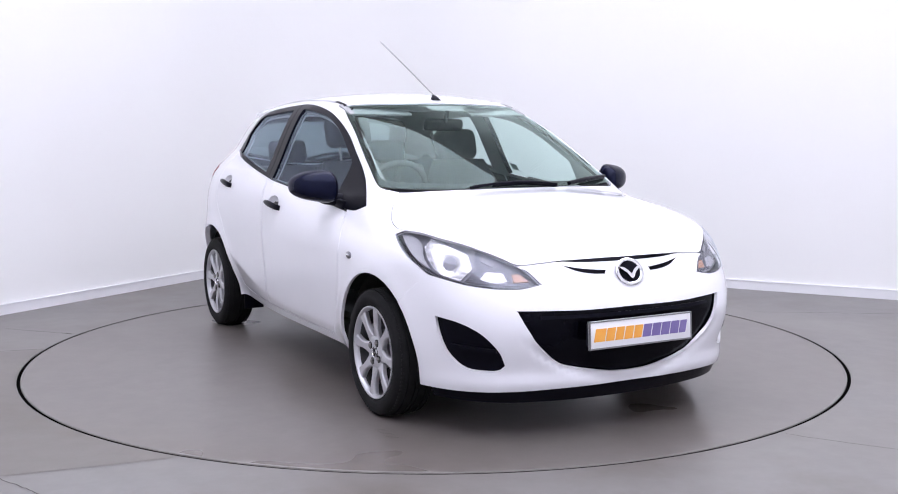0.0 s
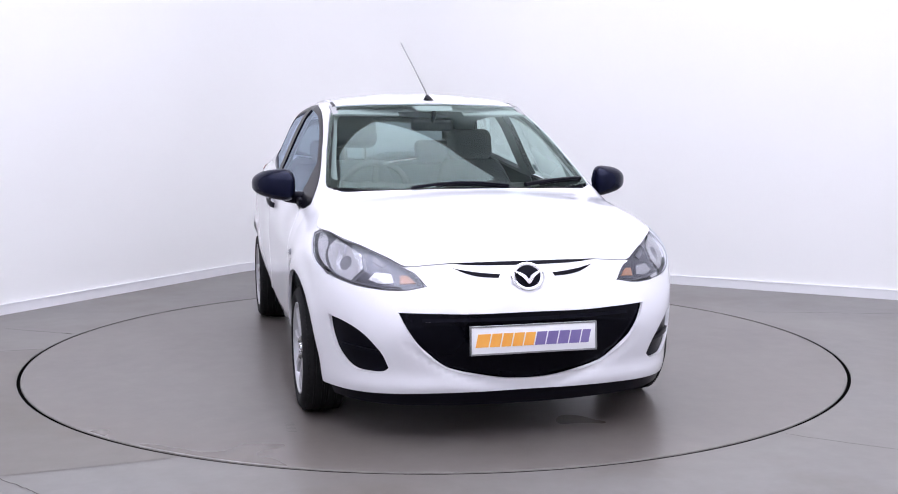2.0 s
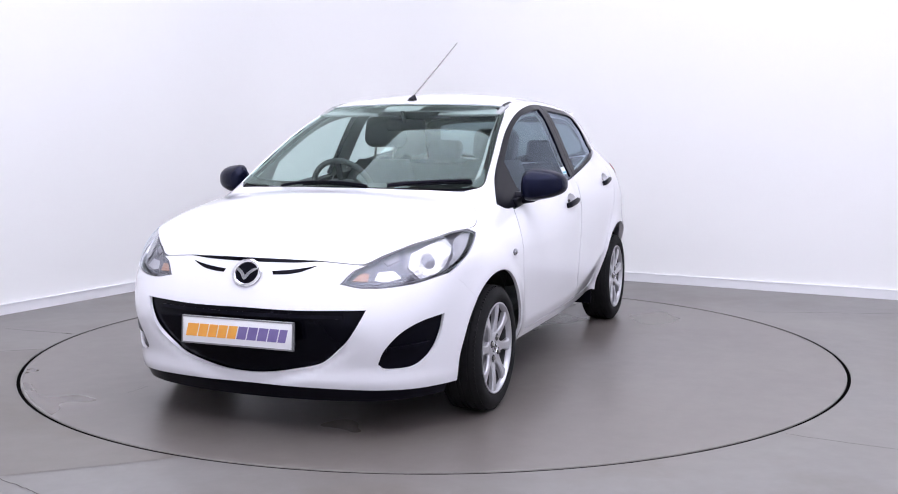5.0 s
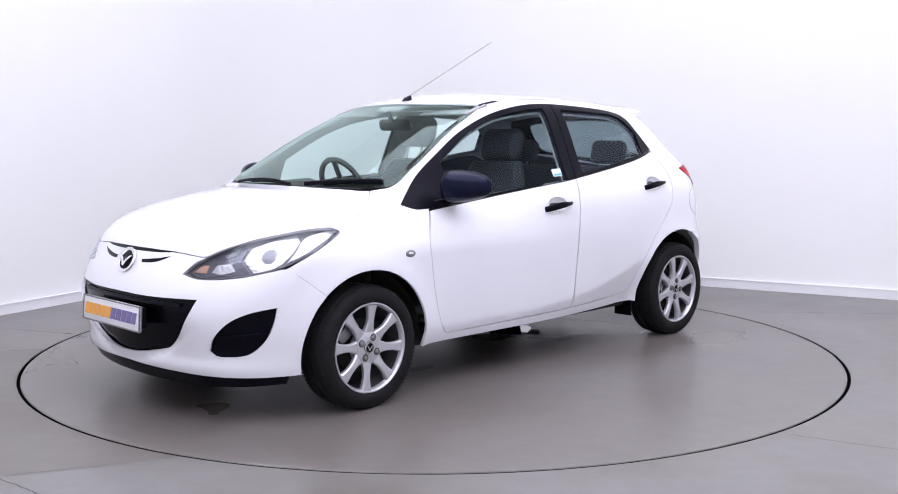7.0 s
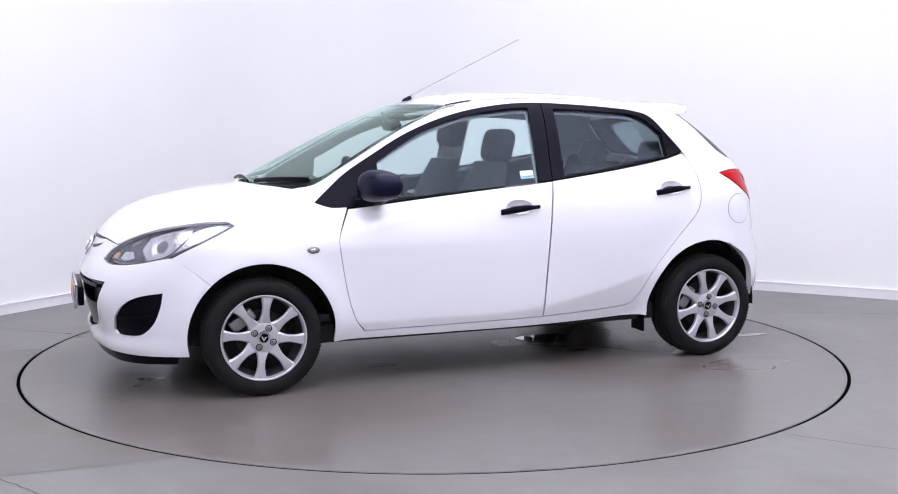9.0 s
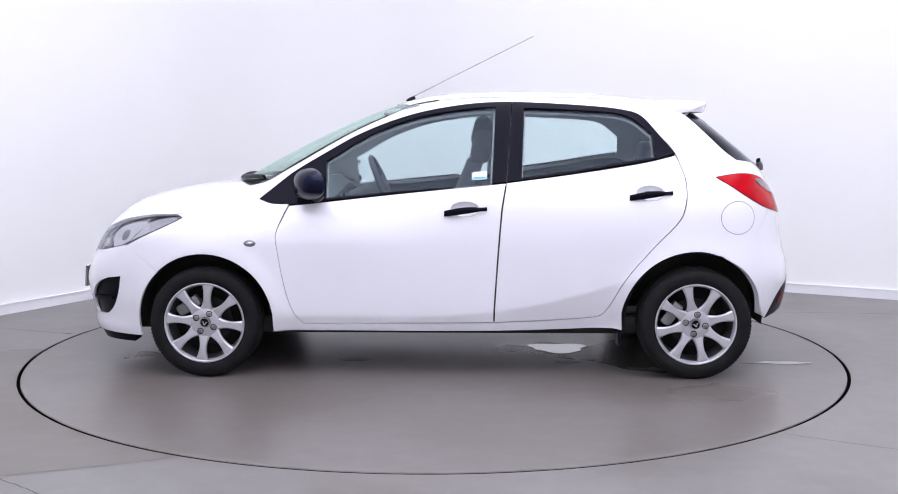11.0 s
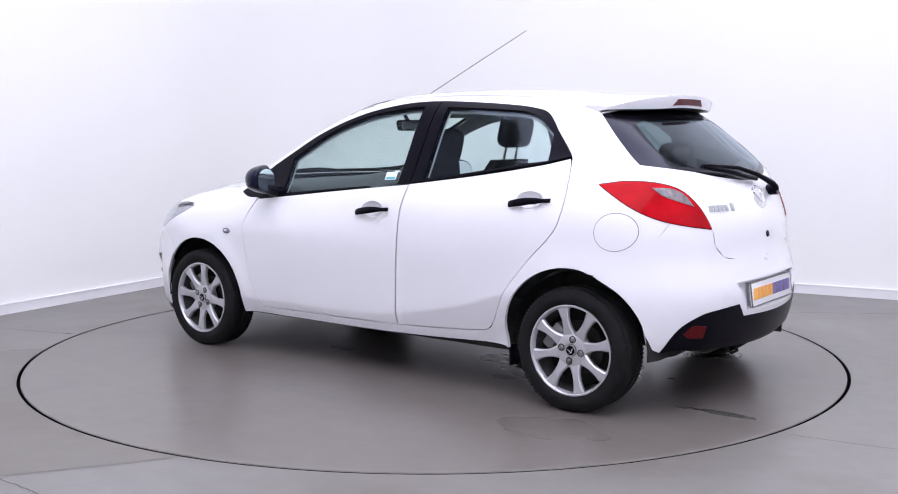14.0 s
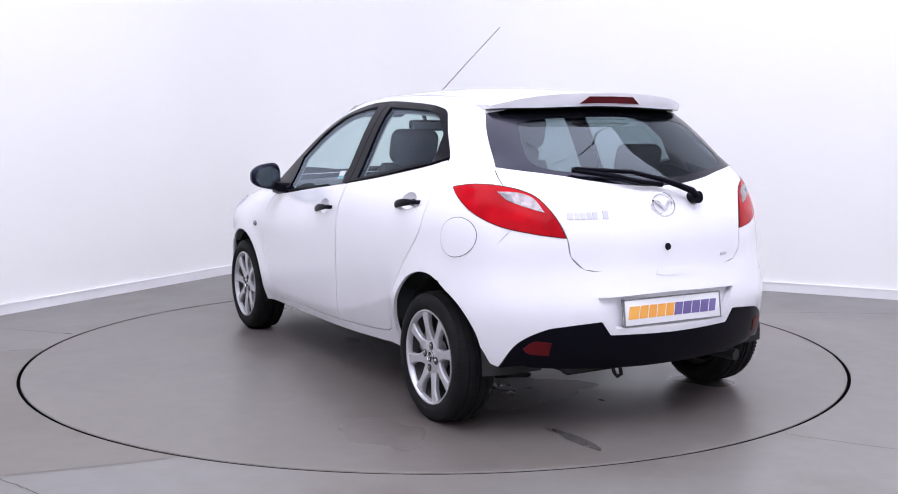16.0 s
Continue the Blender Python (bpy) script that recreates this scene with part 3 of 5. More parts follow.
def sheet(view, outline, holes=(), depth=0.0, rim=0.014, step=0.03, gap=0.0009, bulge=None, sharp=46):
    """Points, normals and faces of a piece of the skin cut to an outline, with an edge turned in by rim metres."""
    u = np.array(UNIT[view])
    line = rounded(np.array(outline) * u, step * 0.6, sharp, gap)
    loops = [line] + [rounded(np.array(h) * u, step * 0.6, sharp, -gap) for h in holes]
    lo, hi = line.min(0), line.max(0)
    g = []
    for j, b in enumerate(np.arange(lo[1] + step / 2, hi[1], step * 0.87)):
        for a in np.arange(lo[0] + (j % 2) * step / 2, hi[0], step):
            g.append((a, b))
    g = np.array(g) if g else np.zeros((0, 2))
    if len(g):
        keep = within(g, line)
        for h in loops[1:]:
            keep &= ~within(g, h)
        g = g[keep]
    for h in loops:
        if len(g):
            g = g[near_line(g, h) > step * 0.38]
    verts, edges, k = [], [], 0
    for h in loops:
        edges += [(k + i, k + (i + 1) % len(h)) for i in range(len(h))]
        verts += [Vector(q) for q in h]
        k += len(h)
    verts += [Vector(q) for q in g]
    co, _, faces, *_ = delaunay_2d_cdt(verts, edges, [], 0, 1e-6)
    co = np.array([(v.x, v.y) for v in co])
    faces = np.array([f for f in faces if len(f) == 3])
    mid = co[faces].mean(1)
    keep = within(mid, line)
    for h in loops[1:]:
        keep &= ~within(mid, h)
    faces = faces[keep]
    ab = co / u
    o, d = rays(view, ab[:, 0], ab[:, 1])
    p, found = meet(o, d, depth)
    faces = faces[found[faces].all(1)]
    n = slope(p)
    if bulge is not None:
        p = p + n * bulge(co, loops)[:, None]
    a, b, c = p[faces[:, 0]], p[faces[:, 1]], p[faces[:, 2]]
    wrong = (np.cross(b - a, c - a) * n[faces[:, 0]]).sum(1) < 0
    faces[wrong] = faces[wrong][:, ::-1]
    if bulge is not None:
        fn = np.cross(p[faces[:, 1]] - p[faces[:, 0]], p[faces[:, 2]] - p[faces[:, 0]])
        n = np.zeros_like(p)
        for k in range(3):
            np.add.at(n, faces[:, k], fn)
        n = n / np.maximum(np.linalg.norm(n, axis=1), 1e-12)[:, None]
    return p, n, faces, rim


def panel(name, view, outline, material, parent, label="", mirror=False, **kw):
    p, n, faces, rim = sheet(view, outline, **kw)
    tri = [tuple(f) for f in faces]
    count = {}
    for f in tri:
        for i in range(3):
            count[tuple(sorted((f[i], f[(i + 1) % 3])))] = count.get(tuple(sorted((f[i], f[(i + 1) % 3]))), 0) + 1
    pts, all_faces, inner = [tuple(q) for q in p], list(tri), {}
    if rim:
        def dup(i, deep):
            if (i, deep) not in inner:
                inner[(i, deep)] = len(pts)
                pts.append(tuple(p[i] - n[i] * (rim if deep else 0.0)))
            return inner[(i, deep)]
        for f in tri:
            for i in range(3):
                a, b = f[i], f[(i + 1) % 3]
                if count[tuple(sorted((a, b)))] == 1:
                    all_faces.append((dup(a, 0), dup(a, 1), dup(b, 1), dup(b, 0)))
    flip = -1 if mirror else 1
    pts = [(x, y * flip, z) for x, y, z in pts]
    if mirror:
        all_faces = [f[::-1] for f in all_faces]
    data = bpy.data.meshes.new("mesh")
    data.from_pydata(pts, [], [tuple(int(i) for i in f) for f in all_faces])
    data.polygons.foreach_set("use_smooth", [True] * len(data.polygons))
    data.update()
    normal = []
    for poly in data.polygons:
        for v in poly.vertices:
            normal.append(tuple(n[v] * (1, flip, 1)) if v < len(p) else tuple(poly.normal))
    data.normals_split_custom_set(normal)
    data.materials.append(material)
    ob = new(name, data)
    ob.parent = parent
    return tagged(ob, label)


def pair(name, view, outline, material, parent, label="", **kw):
    return [panel(name, view, outline, material, parent, label, mirror=m, **kw) for m in (False, True)]


# ---- the car's outlines: (x, z) from the side, (x, y) from the top, (angle, z) at nose and tail ----
DLO = [(0.972, 0.908), (0.912, 0.957), (0.803, 1.043), (0.66, 1.130), (0.459, 1.241), (0.224, 1.330), (-0.012, 1.381), (-0.243, 1.402), (-0.36, 1.402),
       (-0.663, 1.386), (-0.880, 1.364), (-0.975, 1.338), (-1.063, 1.245), (-1.152, 1.138), (-1.003, 1.103), (-0.661, 1.048), (-0.304, 0.999), (0.199, 0.949),
       (0.649, 0.901), (0.80, 0.884), (0.90, 0.887)]
GLASS_F = [(0.632, 1.100), (0.396, 1.237), (0.163, 1.322), (-0.073, 1.362), (-0.237, 1.375), (-0.216, 0.989), (0.199, 0.955), (0.625, 0.914)]
GLASS_R = [(-0.386, 1.370), (-0.662, 1.357), (-0.910, 1.328), (-1.035, 1.238), (-1.040, 1.117), (-0.661, 1.060), (-0.368, 1.019)]
DOOR_F = [(0.812, 0.876), (0.872, 0.740), (0.868, 0.667), (0.832, 0.46), (0.79, 0.335), (0.744, 0.277), (-0.228, 0.284), (-0.229, 0.36), (-0.264, 0.844), (-0.288, 0.990),
          (0.199, 0.942), (0.649, 0.893)]
DOOR_R = [(-0.232, 0.284), (-0.730, 0.310), (-0.79, 0.335), (-0.893, 0.512), (-1.03, 0.675), (-1.155, 0.810), (-1.186, 0.90), (-1.189, 0.997), (-1.168, 1.085), (-1.150, 1.128),
          (-1.003, 1.094), (-0.661, 1.040), (-0.292, 0.992), (-0.268, 0.844), (-0.233, 0.36)]
HEADLIGHT = [(21.5, 0.642), (24.6, 0.694), (29.4, 0.735), (35.9, 0.776), (43.8, 0.808), (52.3, 0.826), (57.0, 0.827), (59.6, 0.813), (56.0, 0.776), (49.5, 0.711),
             (43.1, 0.664), (35.9, 0.638), (26.6, 0.626)]
GRILLE = [(0, 0.543), (12.3, 0.540), (19.7, 0.543), (26.8, 0.546), (24.6, 0.47), (21.4, 0.377), (16.8, 0.310), (8.5, 0.276), (0, 0.266)]
FOG = [(43.9, 0.512), (43.0, 0.437), (41.0, 0.360), (37.3, 0.304), (32.2, 0.294), (30.0, 0.299), (28.9, 0.318), (30.2, 0.381), (33.8, 0.453), (38.2, 0.492)]
WINDSCREEN_OUT = [(0.312, 0.0), (0.295, 0.22), (0.232, 0.44), (0.205, 0.515), (0.24, 0.535), (0.515, 0.592), (0.81, 0.645), (0.945, 0.658), (0.985, 0.625), (1.06, 0.50), (1.143, 0.284), (1.185, 0.0)]
TAILLIGHT = [(60.2, 1.021), (52.75, 1.035), (44.5, 1.027), (37.4, 0.992), (32.5, 0.918), (29.3, 0.824), (37.1, 0.843), (45.0, 0.872), (52.0, 0.924)]
TAIL_GLASS = [(0, 1.376), (25, 1.368), (45, 1.356), (58.8, 1.331), (48.3, 1.104), (30, 1.070), (22, 1.050), (9.3, 1.028), (0, 1.022)]
TAILGATE = [(0, 1.395), (25, 1.385), (45, 1.37), (59.3, 1.337), (48.5, 1.098), (44.9, 1.029), (37.4, 0.994), (32.4, 0.920), (29.1, 0.824), (28.2, 0.747), (24.9, 0.695), (20, 0.684), (0, 0.678)]
SHELL = (via("side", [(0.897, 0.232), (-0.880, 0.240)] + arc(-1.240, 0.285, 0.367, 8, 110, 10) + [(-1.43, 0.658), (-1.49, 0.685)], "hoop")
         + via("tail", [(47, 0.773), (42, 0.858), (45.0, 0.870), (52.0, 0.922), (60.4, 1.021), (52.75, 1.037), (45.1, 1.030), (48.8, 1.104), (59.6, 1.338)], "hoop")
         + via("top", [(-1.225, 0.40), (-1.245, 0.2), (-1.25, 0.0)], "hoop"))
SHELL_FRONT = (via("top", [(0.312, 0.0), (0.295, 0.22), (0.232, 0.44), (0.205, 0.515), (0.24, 0.538), (0.515, 0.595), (0.81, 0.648), (0.955, 0.662), (1.037, 0.602),
                           (1.075, 0.636), (1.12, 0.673), (1.18, 0.710), (1.25, 0.743), (1.33, 0.758)], "hoop")
               + via("nose", [(55.5, 0.8305), (57.0, 0.829), (59.6, 0.813), (56.0, 0.774), (49.5, 0.709), (45.6, 0.67)], "hoop")
               + via("side", [(1.58, 0.621), (1.517, 0.570)] + arc(1.245, 0.285, 0.35, 47.3, 172, 12), "hoop"))


def shell_outline():
    """Round the whole shell: up the left side's tail, over the roof's rear edge, down the right, and back over its front."""
    mir = lambda pts: [(a, 180 - b) for a, b in reversed(pts)]
    return SHELL + mir(SHELL)[1:] + mir(SHELL_FRONT) + SHELL_FRONT[1:]


def hull(car):
    """The painted body: shell, doors, bonnet, bumpers, tailgate."""
    side = lambda pts: via("side", pts, "hoop")
    opposite = lambda pts: [(a, 180 - b) for a, b in pts]
    opening = side([(0.815, 0.884), (0.872, 0.740), (0.868, 0.667), (0.832, 0.46), (0.79, 0.335), (0.744, 0.275), (-0.23, 0.282), (-0.730, 0.308), (-0.79, 0.333), (-0.893, 0.512), (-1.03, 0.675),
                    (-1.157, 0.810), (-1.188, 0.90), (-1.191, 0.997), (-1.170, 1.085), (-1.152, 1.138)] + DLO[12:13] + DLO[11::-1] + [(0.90, 0.885)])
    shell = panel("body_shell", "hoop", shell_outline(), PAINT, car, "white painted roof, pillars, wings and sills", holes=[opening, opposite(opening)], step=0.035)
    for m in (False, True):
        door = panel("front_door", "side", DOOR_F, PAINT, car, mirror=m, step=0.0135, gap=0.0022, holes=[cup_outline(-0.085, 0.853, 1.0)])
        back = panel("rear_door", "side", DOOR_R, PAINT, car, mirror=m, step=0.0135, gap=0.0022, holes=[cup_outline(-1.012, 0.932, 1.0)])
        frame_f = side(DLO[:8] + [(-0.322, 1.402), (-0.290, 0.997)] + DLO[17:])
        frame_r = side([(-0.326, 1.402)] + DLO[8:16] + [(-0.294, 0.998)])
        panel("window_frame", "hoop", frame_f, BLACK, door, "satin black window frame and mirror corner", mirror=m, holes=[side(GLASS_F)], depth=-0.001, rim=0.03, step=0.025)
        panel("window_frame", "hoop", frame_r, BLACK, back, "satin black window frame", mirror=m, holes=[side(GLASS_R)], depth=-0.001, rim=0.03, step=0.025)
        for own, shape in ((door, GLASS_F), (back, GLASS_R)):
            pane = panel("window_pane", "hoop", side(shape), SIDE_GLASS, own, "clear greenish window glass", mirror=m, depth=0.006, rim=0, gap=-0.006, step=0.05)
            pane.visible_shadow = False
        panel("door_card", "side", [(0.86, 0.80), (0.84, 0.3), (-0.23, 0.3), (-0.285, 0.992), (0.2, 0.945), (0.65, 0.896), (0.80, 0.876)], DASH, door, "dark inner door lining", mirror=m, depth=0.022, rim=0, step=0.06)
        panel("door_card", "side", [(-0.27, 0.3), (-0.78, 0.33), (-1.15, 0.84), (-1.15, 1.122), (-1.0, 1.094), (-0.66, 1.041), (-0.30, 0.993)], DASH, back, "dark inner door lining", mirror=m, depth=0.022, rim=0, step=0.06)
        handle_pair(door, -0.085, 0.853, m)
        handle_pair(back, -1.012, 0.932, m)
    bonnet = (via("nose", [(0, 0.730), (10, 0.730), (17.3, 0.727), (21, 0.722), (26.3, 0.716), (29.3, 0.738), (35.8, 0.780), (43.8, 0.812), (52.2, 0.830), (55.5, 0.831)], "top")
              + [(1.33, 0.758), (1.25, 0.743), (1.18, 0.710), (1.12, 0.673), (1.075, 0.636), (1.040, 0.602), (1.075, 0.53), (1.163, 0.284), (1.205, 0.0)])
    panel("bonnet", "top", both(bonnet, "top"), PAINT, car, "white curved bonnet", step=0.03, gap=0.0016)
    bumper = ([(0, 0.727), (10, 0.727), (17.3, 0.724), (21, 0.719), (26.5, 0.711), (24.2, 0.694), (21.2, 0.641), (26.6, 0.624), (35.9, 0.636), (43.1, 0.662), (45.6, 0.668)]
              + via("side", [(1.58, 0.619), (1.517, 0.568)] + arc(1.245, 0.285, 0.35, 47.0, -13, 8), "nose") + [(38.6, 0.207), (21.8, 0.216), (0, 0.222)])
    fog_r = [(-a, b) for a, b in FOG]
    panel("front_bumper", "nose", both(bumper, "nose"), PAINT, car, "white front bumper with a wide smiling grille", holes=[both(GRILLE, "nose"), FOG, fog_r], step=0.022, rim=0.014, gap=-0.0012, depth=-0.0008)
    panel("tailgate", "tail", both(TAILGATE, "tail"), PAINT, car, "white tailgate", holes=[both(TAIL_GLASS, "tail")], step=0.03, rim=0.02, sharp=30)
    rear = ([(0, 0.677), (20, 0.6825), (25.0, 0.6935), (28.35, 0.746), (29.25, 0.822), (37.1, 0.842), (41.9, 0.8572), (47, 0.7722)]
            + via("side", [(-1.49, 0.6845), (-1.43, 0.6575), (-1.367, 0.629), (-1.485, 0.555), (-1.562, 0.445), (-1.582, 0.325)], "tail")
            + [(45.0, 0.302), (40.5, 0.405), (34.2, 0.462), (29, 0.476), (21, 0.488), (18.6, 0.43), (0, 0.424)])
    recess = [(0, 0.592), (22, 0.582), (19.6, 0.526), (17.2, 0.452), (0, 0.448)]
    panel("rear_bumper", "tail", both(rear, "tail"), PAINT, car, "white rear bumper", holes=[both(recess, "tail")], step=0.03, rim=0.03, gap=-0.0026, depth=-0.0008)
    panel("plate_recess", "tail", both([(0, 0.60), (23, 0.59), (18.5, 0.44), (0, 0.44)], "tail"), PAINT, car, depth=0.03, rim=0, step=0.05)
    skirt = [(0, 0.421), (18.4, 0.427), (20.8, 0.485), (29, 0.473), (34.2, 0.459), (40.3, 0.402), (44.8, 0.296), (33, 0.318), (12, 0.302), (0, 0.300)]
    valance = panel("rear_valance", "tail", both(skirt, "tail"), BLACK, car, "satin black lower rear bumper", depth=-0.002, rim=0.04)
    panel("lower_lip", "tail", both([(0, 0.302), (12, 0.304), (33, 0.320), (41, 0.31), (36, 0.295), (12, 0.276), (0, 0.275)], "tail"), BLACK, valance, depth=0.012, rim=0.03)
    for s in (1, -1):
        panel("reflector", "tail", [(s * a, b) for a, b in ((39.2, 0.380), (36.6, 0.412), (32.6, 0.406), (33.3, 0.352), (38.0, 0.360))], RED_DARK, valance, "dark red reflector", depth=-0.006, rim=0.01, step=0.02)
    panel("grille_panel", "nose", both([(0, 0.556), (20, 0.556), (28, 0.558), (25.6, 0.46), (22.4, 0.368), (17.5, 0.298), (8.6, 0.264), (0, 0.254)], "nose"), GLOSS_BLACK, car, "glossy black grille",
          depth=0.020, rim=0, step=0.04)
    panel("grille_bar", "nose", both([(0, 0.523), (22, 0.523), (22, 0.507), (0, 0.507)], "nose"), BLACK, car, "thin black grille bar", depth=0.004, rim=0.012, step=0.03)
    for s in (1, -1):
        pocket = panel("fog_pocket", "nose", [(s * a, b) for a, b in ((44.9, 0.524), (43.9, 0.43), (41.8, 0.350), (37.8, 0.292), (31, 0.284), (27.8, 0.318), (29.4, 0.39), (33, 0.464), (37.4, 0.503))], BLACK, car,
                       "black blanked fog lamp pocket", depth=0.018, rim=0, step=0.03)
        panel("fog_bar", "nose", [(s * a, b) for a, b in ((40.2, 0.402), (30.8, 0.388), (30.6, 0.370), (39.8, 0.380))], BLACK, pocket, depth=0.002, rim=0.012, step=0.02)
    panel("bonnet_slot", "nose", both([(0, 0.735), (9, 0.734), (17.6, 0.728), (12, 0.721), (5, 0.719), (0, 0.719)], "nose"), GLOSS_BLACK, car, "black slot under the bonnet edge", depth=-0.002, rim=0.004, step=0.02)
    for s in (1, -1):
        panel("nose_slot", "nose", [(s * a, b) for a, b in ((16.6, 0.713), (12.3, 0.699), (9, 0.692), (5.9, 0.687), (6.3, 0.672), (9.5, 0.675), (12.8, 0.686))], GLOSS_BLACK, car,
              "tapering black slot beside the emblem", depth=-0.002, rim=0.004, step=0.015)
    panel("front_lip", "nose", both([(0, 0.230), (21.8, 0.224), (38.6, 0.214), (46, 0.21), (45, 0.165), (21, 0.155), (0, 0.155)], "nose"), BLACK, car, "black lower lip", depth=0.010, rim=0.05)
    return shell


def cup_outline(x, z, k):
    return [(x + 0.004 + 0.070 * k * math.cos(2 * math.pi * i / 20), z + 0.010 + 0.036 * k * math.sin(2 * math.pi * i / 20)) for i in range(20)]


def handle_pair(door, x, z, m):
    """A black pull handle over a shallow painted cup."""
    k = -1 if m else 1
    o, d = rays("side", np.array([x]), np.array([z]))
    y = float(meet(o, d)[0][0, 1])
    dish = lambda q, loops: -0.022 * np.clip(near_line(q, loops[0]) / 0.022, 0, 1) ** 0.7
    panel("handle_cup", "side", cup_outline(x, z, 1.0), PAINT, door, "shallow painted handle cup", mirror=m, depth=0.001, rim=0, step=0.008, gap=-0.001, bulge=dish)
    bm = bmesh.new()
    n = 12
    rings = []
    for i in range(n + 1):
        s = i / n
        px, pz = x + 0.108 - 0.216 * s, z - 0.013 + 0.024 * s + 0.006 * math.sin(math.pi * s)
        oo, dd = rays("side", np.array([px]), np.array([pz]))
        py = float(meet(oo, dd)[0][0, 1]) + 0.003 + 0.022 * math.sin(math.pi * s) ** 0.5
        h, t = 0.018 * (0.55 + 0.45 * math.sin(math.pi * min(1, s * 1.15 + 0.1)) ** 0.5), 0.009
        rings.append([bm.verts.new((px, k * (py + t * math.cos(a)), pz + h * math.sin(a))) for a in [2 * math.pi * q / 10 for q in range(10)]])
    for a, b in zip(rings, rings[1:]):
        for q in range(10):
            bm.faces.new((a[q], a[(q + 1) % 10], b[(q + 1) % 10], b[q]))
    bm.faces.new(rings[0])
    bm.faces.new(rings[-1])
    part("door_handle", bm, BLACK, door, "black plastic pull handle")


def windscreen(car):
    glassy = panel("windscreen", "top", both(WINDSCREEN_OUT, "top"), WINDSCREEN, car, "clear greenish windscreen", depth=0.004, rim=0, gap=0.0, step=0.06)
    glassy.visible_shadow = False
    inner = [(0.335, 0.0), (0.32, 0.2), (0.26, 0.42), (0.248, 0.492), (0.30, 0.525), (0.53, 0.568), (0.80, 0.618), (0.905, 0.63), (0.945, 0.60), (1.025, 0.48), (1.10, 0.284), (1.142, 0.0)]
    panel("screen_border", "top", both(WINDSCREEN_OUT, "top"), DARK, glassy, "black printed border of the windscreen", holes=[both(inner, "top")], depth=0.006, rim=0, gap=0, step=0.03)
    panel("shade_band", "top", both([(0.335, 0.0), (0.33, 0.11), (0.40, 0.10), (0.41, 0.0)], "top"), TRIM_GREY, glassy, "dark dotted patch behind the mirror", depth=0.007, rim=0, gap=0, step=0.03)
    panel("cowl", "top", both([(1.178, 0.0), (1.136, 0.284), (1.053, 0.50), (0.978, 0.622), (1.045, 0.604), (1.085, 0.53), (1.173, 0.284), (1.215, 0.0)], "top"), BLACK, car, "black scuttle panel under the wipers",
          depth=0.012, rim=0.02, step=0.03, gap=0)
    # wipers
    for k, (x0, y0, x1, y1) in enumerate(((1.168, -0.30, 1.186, 0.17), (1.160, 0.26, 0.968, 0.615))):
        pts = []
        for i in range(9):
            s = i / 8
            x, y = x0 + (x1 - x0) * s, y0 + (y1 - y0) * s
            x += 0.012 * math.sin(math.pi * s) * k
            o, d = rays("top", np.array([x]), np.array([y]))
            p = meet(o, d)[0][0]
            pts.append((p[0], p[1], p[2] + 0.012 + 0.006 * math.sin(math.pi * s)))
        arm = part("wiper_arm", tube(pts, 0.008 + 0.003 * k, 8, taper=0.7), BLACK, car, "black windscreen wiper arm")
        part("wiper_blade", tube([(x - 0.004, y, z - 0.010) for x, y, z in pts[2:]], 0.006, 6), BLACK, arm)


